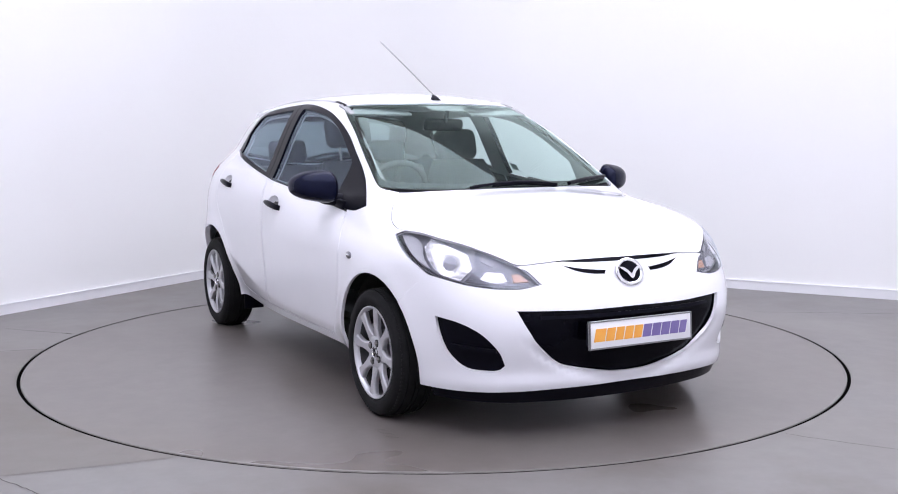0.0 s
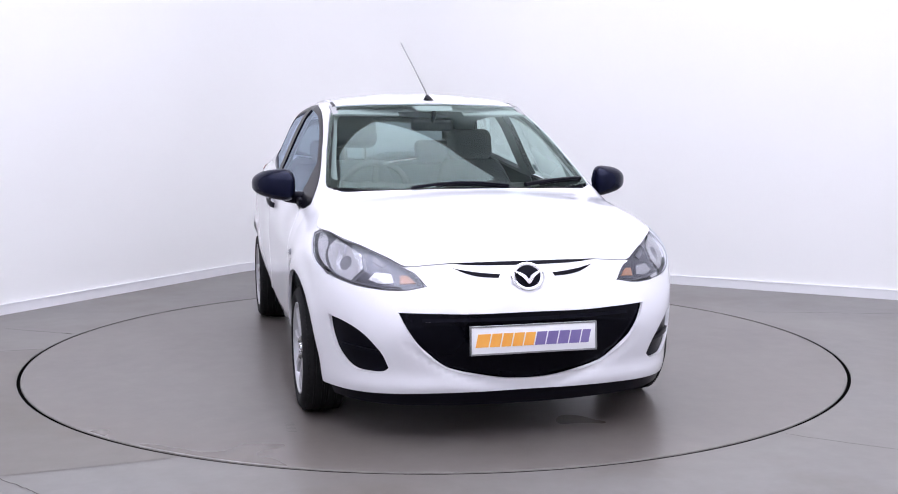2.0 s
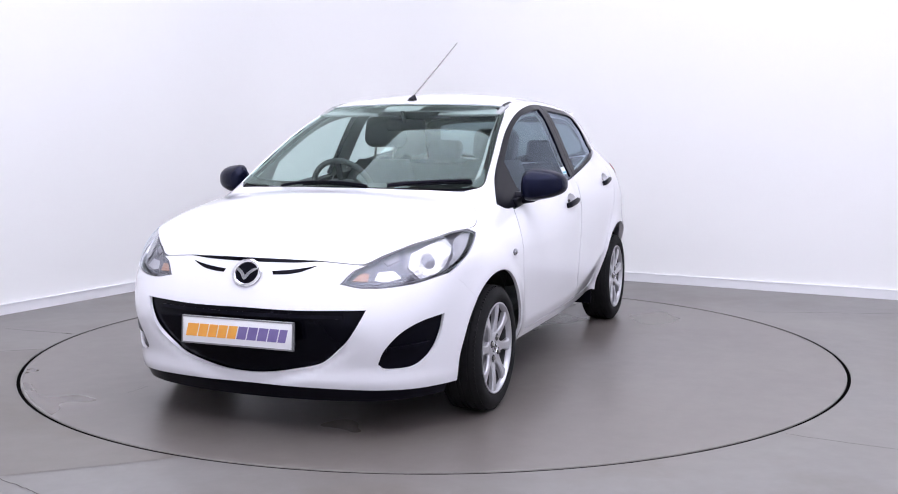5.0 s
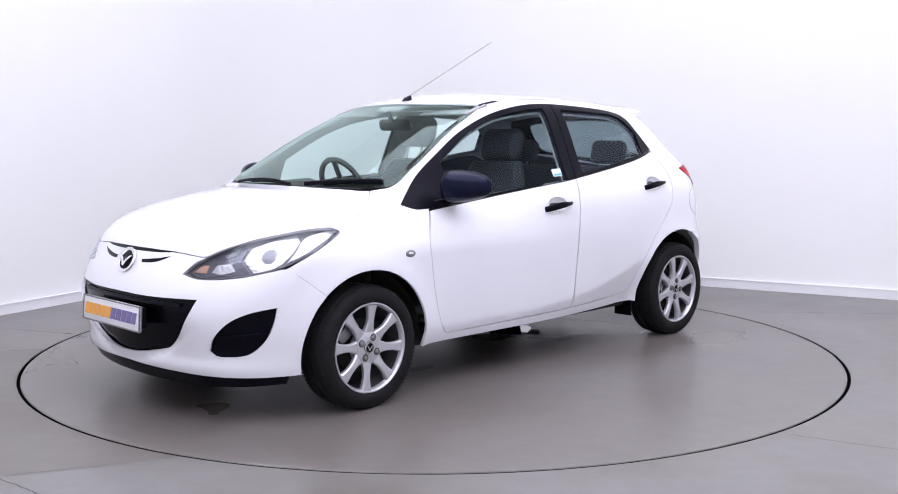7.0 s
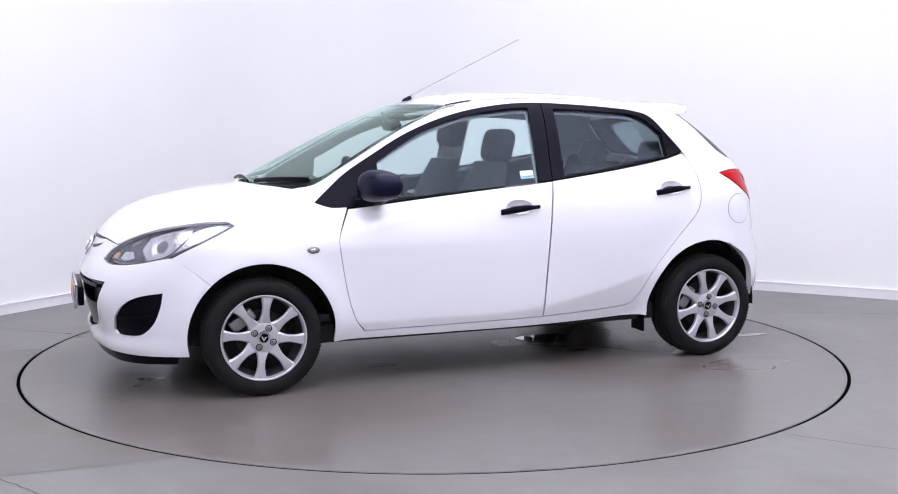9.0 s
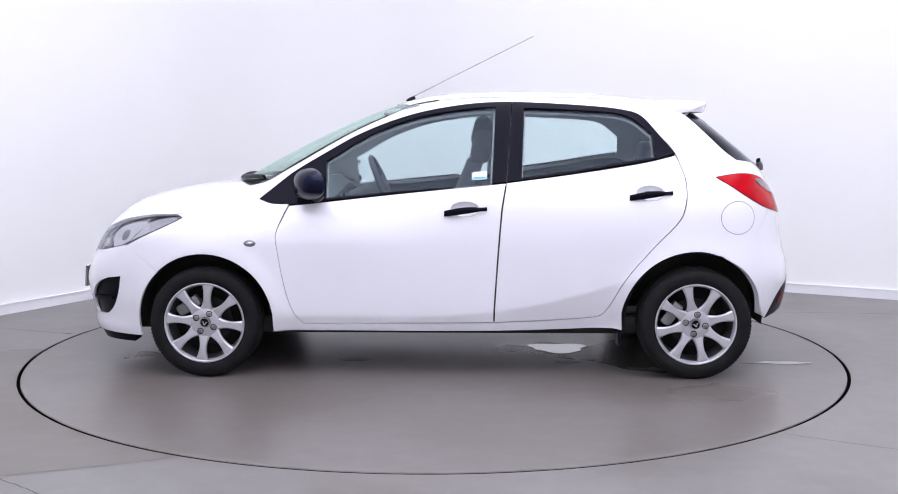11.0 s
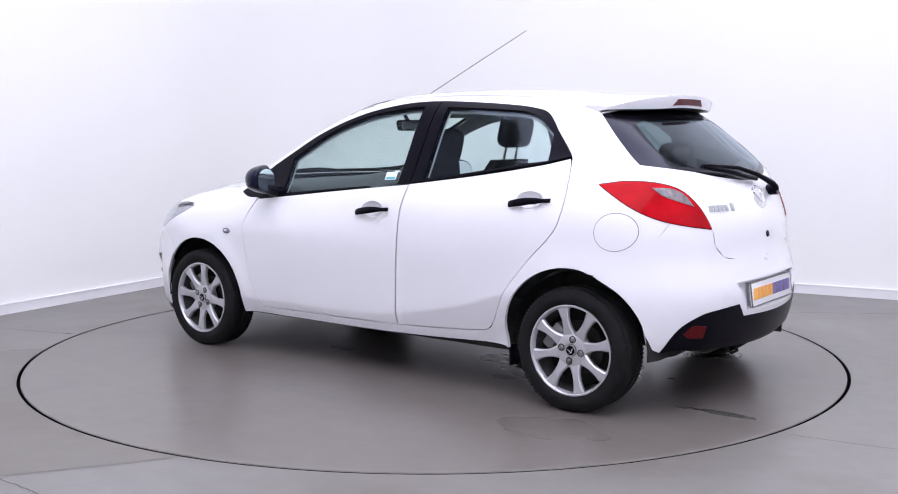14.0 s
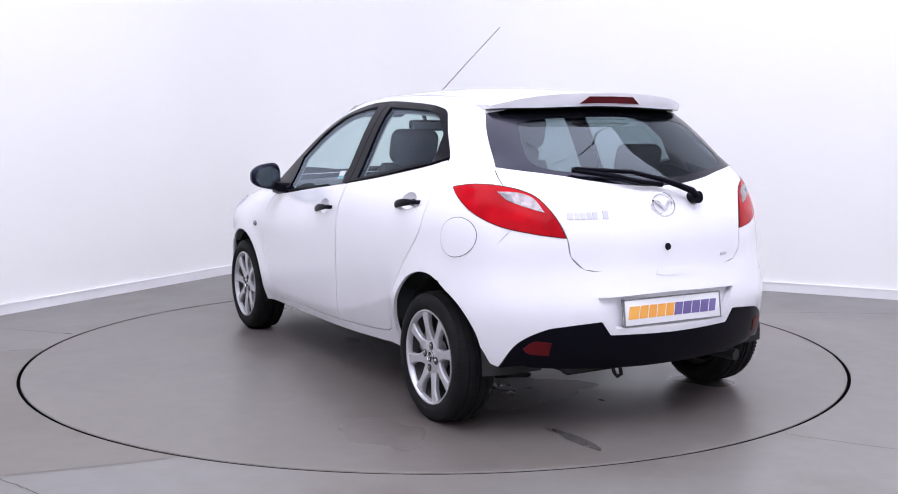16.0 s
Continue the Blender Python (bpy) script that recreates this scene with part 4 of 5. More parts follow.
def headlights(car):
    for m in (False, True):
        lamp = panel("headlight", "nose", HEADLIGHT, BEZEL, car, "clear headlight with a smoky inner bezel", mirror=m, depth=0.035, rim=0, step=0.025)
        cover = panel("lens_cover", "nose", HEADLIGHT, LAMP_GLASS, lamp, "clear curved lens", mirror=m, depth=0.0, rim=0.0, step=0.03)
        cover.visible_shadow = False
        panel("lens_seal", "nose", HEADLIGHT, SMOKE, lamp, "thin smoky seal", mirror=m, depth=0.003, rim=0.004, step=0.012,
              holes=[[(22.4, 0.645), (25.1, 0.692), (29.7, 0.733), (36.1, 0.775), (43.8, 0.807), (52.2, 0.8255), (56.7, 0.825), (58.9, 0.813), (55.5, 0.776), (49.1, 0.713), (42.8, 0.668), (35.7, 0.642), (26.9, 0.630)]])
        panel("corner_lens", "nose", [(58.2, 0.814), (54, 0.812), (49.2, 0.785), (47.6, 0.735), (45.4, 0.690), (49, 0.719), (55.3, 0.782)], REFLECTOR, lamp, "pale corner reflector strip", mirror=m, depth=0.018, rim=0.012, step=0.02)
        k = -1 if m else 1
        panel("bright_strip", "nose", [(36.0, 0.700), (37.2, 0.752), (41, 0.778), (47.5, 0.806), (48.5, 0.775), (46.3, 0.72), (43.6, 0.678), (38.5, 0.652)], REFLECTOR, lamp, "bright dished reflector", mirror=m,
              depth=0.024, rim=0.01, step=0.009, bulge=lambda q, loops: -0.018 * np.exp(-(((q[:, 0] - 41.4 * 0.0195) / 0.045) ** 2 + ((q[:, 1] - 0.722) / 0.04) ** 2)) + 0.0012 * np.sin(q[:, 0] * 700))
        panel("smoked_bezel", "nose", [(22.3, 0.645), (25.0, 0.690), (29.6, 0.730), (35.4, 0.768), (36.2, 0.745), (35.2, 0.700), (37.6, 0.650), (27, 0.634)], SMOKE, lamp, "smoky inner bezel", mirror=m, depth=0.028, rim=0.006, step=0.02)
        panel("indicator_lens", "nose", [(23.8, 0.651), (25.8, 0.679), (27.6, 0.680), (27.2, 0.648)], AMBER, lamp, "amber indicator bulb glow", mirror=m, depth=0.022, rim=0.006, step=0.012)
        panel("fluted_strip", "nose", [(28.5, 0.652), (29.5, 0.685), (33, 0.690), (34.4, 0.660), (31, 0.646)], REFLECTOR, lamp, mirror=m, depth=0.024, rim=0.004, step=0.014)
        panel("fluted_strip", "nose", [(30.8, 0.722), (34.6, 0.752), (34.4, 0.728), (31.6, 0.706)], BEZEL, lamp, mirror=m, depth=0.024, rim=0.004, step=0.014)
        # side repeater on the wing
        o, d = rays("side", np.array([1.003]), np.array([0.690]))
        y = float(meet(o, d)[0][0, 1])
        rep = bmesh.new()
        bmesh.ops.create_uvsphere(rep, u_segments=18, v_segments=8, radius=1, matrix=pose(1.003, k * y, 0.690) @ Matrix.Diagonal((0.031, 0.008, 0.017, 1)))
        ob = part("side_repeater", rep, BEZEL, car, "small smoky side repeater lamp")
        inner = bmesh.new()
        bmesh.ops.create_uvsphere(inner, u_segments=14, v_segments=8, radius=1, matrix=pose(1.003, k * (y + 0.003), 0.690) @ Matrix.Diagonal((0.018, 0.008, 0.010, 1)))
        part("repeater_lens", inner, REFLECTOR, ob)


def tail(car):
    for m in (False, True):
        lamp = panel("tail_light", "tail", TAILLIGHT, RED, car, "glossy red tail light with a clear wedge", mirror=m, depth=-0.004, rim=0.03, step=0.022)
        panel("lamp_back", "tail", TAILLIGHT, DARK, lamp, mirror=m, depth=0.035, rim=0, step=0.04, gap=-0.01)
        panel("lamp_seal", "tail", TAILLIGHT, RED_DARK, lamp, "thin dark red edge", mirror=m, depth=-0.0025, rim=0.01, step=0.02, gap=-0.0028)
        panel("clear_wedge", "tail", [(46.4, 1.010), (41.0, 1.005), (37.2, 0.981), (34.4, 0.924), (38.6, 0.944), (43.8, 0.975)], CLEAR_LAMP, lamp, "clear reversing lamp wedge", mirror=m, depth=-0.007, rim=0.006, step=0.016)
        panel("amber_cell", "tail", [(45.4, 1.000), (43.0, 0.994), (41.8, 0.968), (43.6, 0.975)], BEZEL, lamp, mirror=m, depth=-0.009, rim=0.004, step=0.012)
    clear = [(0, 1.318), (25, 1.312), (40, 1.302), (45.5, 1.285), (42.5, 1.20), (39.5, 1.13), (36, 1.100), (25, 1.076), (9, 1.052), (0, 1.048)]
    pane = panel("rear_window", "tail", both(clear, "tail"), REAR_GLASS, car, "dark tinted rear window", depth=0.003, rim=0, gap=-0.004, step=0.05)
    pane.visible_shadow = False
    panel("window_border", "tail", both(TAIL_GLASS, "tail"), FRIT, pane, "black printed border of the rear window", depth=0.002, rim=0, gap=-0.003, step=0.03, sharp=30,
          holes=[both([(0, 1.318), (25, 1.312), (40, 1.302), (45.5, 1.285), (42.5, 1.20), (39.5, 1.13), (36, 1.100), (25, 1.076), (9, 1.052), (0, 1.048)], "tail")])
    # roof spoiler: a wing with a drooped, rounded trailing edge
    bm, under = bmesh.new(), bmesh.new()
    n, rings, lower = 28, [], []
    span = 0.535
    ys = np.linspace(-span, span, n + 1)
    o, d = rays("top", np.full(n + 1, -1.10), ys)
    roots = meet(o, d)[0]
    for i in range(n + 1):
        y = float(ys[i])
        q = abs(y) / span
        tip = -1.415 + 0.32 * y * y + 0.07 * q ** 8
        root, zr = -1.10, float(roots[i, 2]) - 0.003
        zt = min(1.421 - 0.13 * y * y - 0.022 * q ** 6, zr + 0.012)
        th = 0.058 * (1 - 0.8 * q ** 4)
        ring = []
        for s in (0.0, 0.35, 0.7, 0.92, 1.0):
            ring.append((root + (tip - root) * s, y, zr + (zt - zr) * s + 0.006 * math.sin(math.pi * s)))
        ring.append((tip + 0.004, y, zt - th * 0.55))
        for s in (0.96, 0.75, 0.45, 0.2):
            ring.append((root + (tip - root) * s, y, zr + (zt - zr) * s - th - 0.022 * (1 - s)))
        rings.append([bm.verts.new(p) for p in ring])
        if q < 0.97:
            lower.append([under.verts.new((root + (tip - root) * s, y, zr + (zt - zr) * s - th - 0.022 * (1 - s) - e)) for s, e in ((0.93, 0.0035), (0.75, 0.004), (0.45, 0.004), (0.25, 0.004))])
    for a, b in zip(rings, rings[1:]):
        for j in range(len(a)):
            bm.faces.new((a[j], a[(j + 1) % len(a)], b[(j + 1) % len(a)], b[j]))
    bm.faces.new(rings[0][::-1])
    bm.faces.new(rings[-1])
    for a, b in zip(lower, lower[1:]):
        for j in range(3):
            under.faces.new((a[j], a[j + 1], b[j + 1], b[j]))
    spoiler = part("roof_spoiler", bm, PAINT, car, "white roof spoiler over the rear window", angle=50)
    part("spoiler_underside", under, BLACK, spoiler, "black underside")
    brake = bmesh.new()
    prism([(-0.165, -0.014), (-0.12, 0.016), (0, 0.016), (0.12, 0.016), (0.165, -0.014), (0.08, -0.014), (0, -0.014), (-0.08, -0.014)], 0.02, lambda a, b, d: (-1.4165 + 0.32 * a * a + d - 0.25 * b, a, 1.389 + b - 0.13 * a * a), brake)
    part("brake_light", brake, RED_DARK, spoiler, "dark red high brake light", smooth=False)
    # rear wiper
    pts = [(-1.790, -0.170, 0.972), (-1.782, -0.150, 1.000), (-1.768, -0.08, 1.026), (-1.752, 0.0, 1.052), (-1.716, 0.13, 1.083), (-1.658, 0.375, 1.100)]
    arm = part("rear_wiper", tube(pts, 0.017, 10, taper=0.45), BLACK, car, "black rear wiper arm")
    part("wiper_pivot", tube([(-1.745, -0.175, 0.968), (-1.795, -0.178, 0.972)], 0.026, 16), BLACK, arm)
    part("wiper_blade", tube([(-1.752, -0.01, 1.028), (-1.746, 0.10, 1.040), (-1.716, 0.20, 1.065), (-1.650, 0.385, 1.094)], 0.011, 8), BLACK, arm)
    # lock, plate lamp lip, name bars
    part("tailgate_lock", lathe([(0.0005, 0.004), (0.014, 0.004), (0.016, -0.004)], 20, "x"), BLACK, car, "round black tailgate lock").matrix_basis = pose(-1.822, 0.011, 0.774, 0, -14, 180)
    panel("latch_lip", "tail", both([(0, 0.684), (4.5, 0.682), (5.2, 0.664), (3, 0.657), (0, 0.656)], "tail"), PAINT, car, "painted grip under the tailgate edge", depth=-0.004, rim=0.01, step=0.02)
    for i, (a, w) in enumerate(((28.2, 1.5), (26.4, 1.3), (24.8, 1.3), (23.2, 1.3), (21.6, 1.3), (18.7, 1.5))):
        tall = 0.014 if i < 5 else 0.020
        panel("name_bar", "tail", [(a + w / 2, 0.910 + tall), (a - w / 2, 0.910 + tall), (a - w / 2, 0.897), (a + w / 2, 0.897)], ALLOY, car, "small chrome name plate bar", depth=-0.003, rim=0.003, step=0.01, gap=0)
    panel("grade_bar", "tail", [(-19, 0.726), (-21.6, 0.728), (-21.6, 0.716), (-19, 0.714)], ALLOY, car, "small chrome grade bar", depth=-0.003, rim=0.003, step=0.01, gap=0)


def emblem(car, at, turn, size, back):
    """A chrome oval ring round a winged chevron."""
    m = pose(*at) @ turn
    ring = bmesh.new()
    n, k = 40, 10
    loops = []
    for i in range(n):
        a = 2 * math.pi * i / n
        loops.append([ring.verts.new(((1 + 0.16 * math.cos(b)) * math.cos(a) * size, 0.16 * math.sin(b) * size * 0.6, (1 + 0.16 * math.cos(b)) * math.sin(a) * size * 0.86)) for b in [2 * math.pi * q / k for q in range(k)]])
    for i in range(n):
        p, q = loops[i], loops[(i + 1) % n]
        for j in range(k):
            ring.faces.new((p[j], p[(j + 1) % k], q[(j + 1) % k], q[j]))
    bmesh.ops.transform(ring, matrix=m, verts=ring.verts)
    ob = part("emblem", ring, CHROME, car, "chrome oval emblem with a winged chevron")
    disc = lathe([(0.0005, 0.003), (size * 0.98, 0.0), (size * 0.98, -0.012)], 32)
    bmesh.ops.transform(disc, matrix=m @ Matrix.Diagonal((1, 1, 0.86, 1)), verts=disc.verts)
    part("emblem_disc", disc, back, ob)
    wing = bmesh.new()
    s = size
    for k in (1, -1):
        prism([(0, -0.22 * s), (0.22 * s * k, 0.05 * s), (0.52 * s * k, 0.27 * s), (0.96 * s * k, 0.36 * s), (0.62 * s * k, 0.08 * s), (0.36 * s * k, -0.12 * s), (0.14 * s * k, -0.46 * s), (0, -0.54 * s)][::k],
              -0.010, lambda a, b, d: (a, 0.012 + d, b), wing)
    bmesh.ops.transform(wing, matrix=m, verts=wing.verts)
    part("chevron", wing, CHROME, ob)


def number_plate(car, at, turn, label):
    """A white plate with a slanted orange and purple band of plain shapes."""
    m = pose(*at) @ turn
    bm = box((0.525, 0.010, 0.115), bevel=0.003)
    bmesh.ops.transform(bm, matrix=m, verts=bm.verts)
    plate = part("number_plate", bm, PLATE, car, label)
    edge = bmesh.new()
    for x, z, w, h in ((0, 0.054, 0.525, 0.006), (0, -0.054, 0.525, 0.006), (0.2595, 0, 0.006, 0.115), (-0.2595, 0, 0.006, 0.115)):
        box((w, 0.014, h), (x, 0, z), bm=edge)
    bmesh.ops.transform(edge, matrix=m, verts=edge.verts)
    part("plate_edge", edge, ALLOY_DULL, plate, smooth=False)
    x = -0.236
    for i, w in enumerate((0.058, 0.047, 0.045, 0.047, 0.046, 0.047, 0.048, 0.048, 0.048, 0.040)):
        h = 0.026
        s = 0.012
        b = prism([(x + s * 0.5, h), (x + w - 0.006 + s * 0.5, h), (x + w - 0.006 - s * 0.5, -h), (x - s * 0.5, -h)], 0.002, lambda a, c, d: (a, -0.0072 + d, c))
        bmesh.ops.transform(b, matrix=m, verts=b.verts)
        part("print_block", b, ORANGE if i < 5 else PURPLE, plate, smooth=False)
        x += w


def mirrors(car):
    for k in (1, -1):
        bm = bmesh.new()
        bmesh.ops.create_uvsphere(bm, u_segments=32, v_segments=20, radius=1)
        for v in bm.verts:
            x, y, z = v.co
            v.co = (math.copysign(abs(x) ** 0.85, x), math.copysign(abs(y) ** (0.80 if y > 0 else 0.5), y), math.copysign(abs(z) ** (0.85 if z > 0 else 0.6), z))
            x, y, z = v.co
            if x < 0:
                x *= 0.35
            v.co = (0.660 + 0.098 * x - 0.045 * y, k * (0.889 + 0.103 * y), 0.991 + 0.073 * z * (1 - 0.22 * y) + 0.004 * y)
        shell = part("door_mirror", bm, MIRROR_CASE, car, "satin black door mirror housing", angle=60)
        glassy = bmesh.new()
        bmesh.ops.create_circle(glassy, cap_ends=True, segments=32, radius=1, matrix=Matrix.Translation((0.620, k * 0.889, 0.990)) @ Matrix.Rotation(radians(90), 4, "Y") @ Matrix.Diagonal((0.060, 0.084, 1, 1)))
        for v in glassy.verts:
            v.co.x += -0.03 * (abs(v.co.y) - 0.89) / 0.1
        part("mirror_glass", glassy, MIRROR, shell, "silvered mirror glass", smooth=False)
        part("mirror_stalk", tube([(0.68, k * 0.71, 0.918), (0.67, k * 0.77, 0.922), (0.655, k * 0.82, 0.928), (0.645, k * 0.86, 0.945)], 0.034, 14, taper=0.8), BLACK, shell)
        part("mirror_foot", box((0.15, 0.03, 0.045), (0.70, k * 0.765, 0.905), 0.012, turn=(0, 4, 0)), BLACK, shell)


def wheel(car, x, k, spin):
    """An eight-spoke alloy wheel with tyre, disc and nuts; its outer face looks along k y."""
    hub = tagged(new("wheel"), "silver eight-spoke alloy wheel with a black road tyre")
    hub.parent = car
    hub.matrix_basis = pose(x, 0.752 * k, 0.282, 0, 0, 0 if k > 0 else 180) @ pose(0, 0, 0, 0, spin, 0)
    R, r = 0.2835, 0.203
    tyre = [(r, 0.075), (r + 0.006, 0.088), (r + 0.03, 0.0955), (r + 0.055, 0.093), (R - 0.012, 0.082), (R - 0.002, 0.066)]
    tread = [(R, 0.052), (R - 0.006, 0.050), (R - 0.006, 0.044), (R, 0.042), (R + 0.0005, 0.016), (R - 0.006, 0.014), (R - 0.006, 0.006), (R, 0.004)]
    half = tyre + tread
    part("tyre", lathe(half + [(a, -b) for a, b in reversed(half)], 96), RUBBER, hub, "worn black rubber tyre", angle=50)
    ribs = bmesh.new()
    for i in range(90):
        a = 360 * i / 90
        for y in (0.066, -0.066):
            box((0.010, 0.024, 0.006), bm=ribs, turn=(0, 0, 0))
            new_verts = list(ribs.verts)[-8:]
            bmesh.ops.transform(ribs, matrix=Matrix.Rotation(radians(a), 4, "Y") @ pose(0, y, R - 0.0060, 0, 0, 12), verts=new_verts)
    tagged(part("tread_band", ribs, RUBBER, hub, smooth=False), kind="stuff")
    part("rim", lathe([(0.206, 0.086), (0.2055, 0.090), (0.200, 0.0905), (0.196, 0.086), (0.191, 0.074), (0.1895, 0.066)], 96), ALLOY, hub, "silver outer rim")
    part("rim_well", lathe([(0.1900, 0.066), (0.186, 0.045), (0.180, -0.06), (0.195, -0.08)], 96), WELL, hub, "inner rim well coloured dark as shade behind the spokes")
    spoke = []
    for i in range(11):
        s = i / 10
        rad = 0.030 + 0.166 * s
        wide = 0.0175 + 0.013 * max(0, (0.125 - rad) / 0.055) ** 2 * (rad > 0.06) + 0.0135 * max(0, (rad - 0.125) / 0.07) ** 2 + 0.008 * (rad <= 0.06)
        out = 0.066 + 0.020 * math.sin(math.pi * 0.5 * s) - 0.004 * s ** 3
        spoke.append((rad, wide, out))
    bm = bmesh.new()
    rings = [[bm.verts.new(p) for p in ((-w, o - 0.022, rad), (-w, o - 0.006, rad), (-w * 0.72, o, rad), (w * 0.72, o, rad), (w, o - 0.006, rad), (w, o - 0.022, rad))] for rad, w, o in spoke]
    for a, b in zip(rings, rings[1:]):
        for j in range(6):
            bm.faces.new((a[j], a[(j + 1) % 6], b[(j + 1) % 6], b[j]))
    bm.faces.new(rings[0])
    bm.faces.new(rings[-1][::-1])
    first = part("spoke", bm, ALLOY, hub, angle=35)
    for i in range(1, 8):
        ob = new("spoke", first.data)
        ob.parent = hub
        ob.matrix_basis = pose(0, 0, 0, 0, 45 * i, 0)
    part("hub_boss", lathe([(0.0005, 0.066), (0.024, 0.066), (0.030, 0.0755), (0.062, 0.0765), (0.072, 0.073), (0.078, 0.060), (0.078, 0.030)], 48), ALLOY, hub)
    cap = part("hub_cap", lathe([(0.0005, 0.0795), (0.018, 0.079), (0.0215, 0.0765), (0.022, 0.060)], 32), GLOSS_BLACK, hub, "black centre cap")
    emb = bmesh.new()
    for s in (1, -1):
        prism([(0, -0.008), (0.007 * s, 0.004), (0.019 * s, 0.009), (0.009 * s, -0.001), (0.003 * s, -0.013), (0, -0.014)][::s], -0.003, lambda a, b, d: (a, 0.0820 + d, b), emb)
    part("cap_chevron", emb, CHROME, cap, smooth=False)
    part("cap_ring", lathe([(0.0205, 0.0785), (0.0215, 0.0815), (0.0245, 0.0815), (0.0255, 0.076)], 32), CHROME, cap)
    pit, nut = None, None
    for i in range(4):
        a = radians(22.5 + 90 * i)
        at = pose(0.050 * math.cos(a), 0, 0.050 * math.sin(a))
        if nut is None:
            nut = part("wheel_nut", lathe([(0.0005, 0.086), (0.0080, 0.0855), (0.0105, 0.082), (0.0105, 0.058)], 6), STEEL, hub, "dark steel wheel nut", smooth=False)
            # black ring round the nut, painting the shade of its pocket
            pit = part("nut_pocket_shade", lathe([(0.0165, 0.0765), (0.0163, 0.0780), (0.0125, 0.0782), (0.0105, 0.068)], 20), DARK, hub)
            nut.matrix_basis = pit.matrix_basis = at
        else:
            for src in (nut, pit):
                ob = new(src.name.split(".")[0], src.data)
                ob.parent = hub
                ob.matrix_basis = at
    # near-black colour stands for the shade behind the spokes
    part("brake_disc", lathe([(0.05, 0.000), (0.122, 0.000), (0.122, -0.014), (0.05, -0.014)], 48), UNDER, hub, "brake disc coloured dark as wheel shade")
    part("caliper", box((0.13, 0.05, 0.06), (0.10, 0.02, 0.07), 0.012, turn=(0, 40, 0)), ALLOY_DULL, hub)
    # added black disc that closes the wheel's back as shade
    part("wheel_shade_disc", lathe([(0.05, -0.02), (0.178, -0.03), (0.178, -0.04)], 48), DARK, hub)


def underside(car):
    part("floor_pan", box((2.0, 1.42, 0.10), (0.0, 0, 0.255), 0.03), UNDER, car, "dark underbody")
    part("front_tray", box((0.65, 1.0, 0.12), (1.45, 0, 0.25), 0.03), UNDER, car)
    part("rear_tray", box((0.50, 0.96, 0.16), (-1.50, 0, 0.34), 0.04), UNDER, car)
    part("engine_block", box((0.62, 0.95, 0.42), (1.42, 0, 0.50), 0.05), DARK, car, "dark engine bay filling")
    part("boot_box", box((0.45, 0.95, 0.36), (-1.45, 0, 0.58), 0.05), DARK, car)
    for x in (WHEEL_X, -WHEEL_X):
        for k in (1, -1):
            bm = bmesh.new()
            n = 24
            rings = []
            for i in range(n + 1):
                a = radians(-4 + 188 * i / n)
                c, s = math.cos(a), math.sin(a)
                rings.append([bm.verts.new((x + rr * c, k * y, 0.285 + rr * s)) for rr, y in ((0.345, 0.775 if x < 0 else 0.79), (0.365, 0.70), (0.365, 0.50), (0.05, 0.48))])
            for a, b in zip(rings, rings[1:]):
                for j in range(3):
                    bm.faces.new((a[j], a[j + 1], b[j + 1], b[j]))
            part("arch_liner", bm, UNDER, car, "black wheel arch liner")
    part("exhaust", tube([(-0.3, -0.30, 0.20), (-1.1, -0.32, 0.22), (-1.5, -0.42, 0.25), (-1.735, -0.48, 0.245)], 0.027, 14), UNDER, car, "steel exhaust tail pipe")
    part("silencer", tube([(-1.42, -0.48, 0.26), (-1.44, 0.25, 0.26)], 0.085, 20), UNDER, car)
    part("tow_eye", tube([(-1.70, 0.20, 0.27), (-1.72, 0.20, 0.235), (-1.74, 0.20, 0.225), (-1.765, 0.20, 0.24), (-1.755, 0.20, 0.27)], 0.008, 8), UNDER, car, "steel towing eye")
    for k in (1, -1):
        part("mud_flap", box((0.012, 0.12, 0.10), (-0.875, 0.70 * k, 0.20), 0.003), BLACK, car)
        part("axle", tube([(WHEEL_X, 0.1 * k, 0.28), (WHEEL_X, 0.72 * k, 0.285)], 0.022, 10), UNDER, car)
    part("rear_beam", tube([(-WHEEL_X + 0.15, -0.6, 0.27), (-WHEEL_X + 0.15, 0.6, 0.27)], 0.045, 12), UNDER, car)


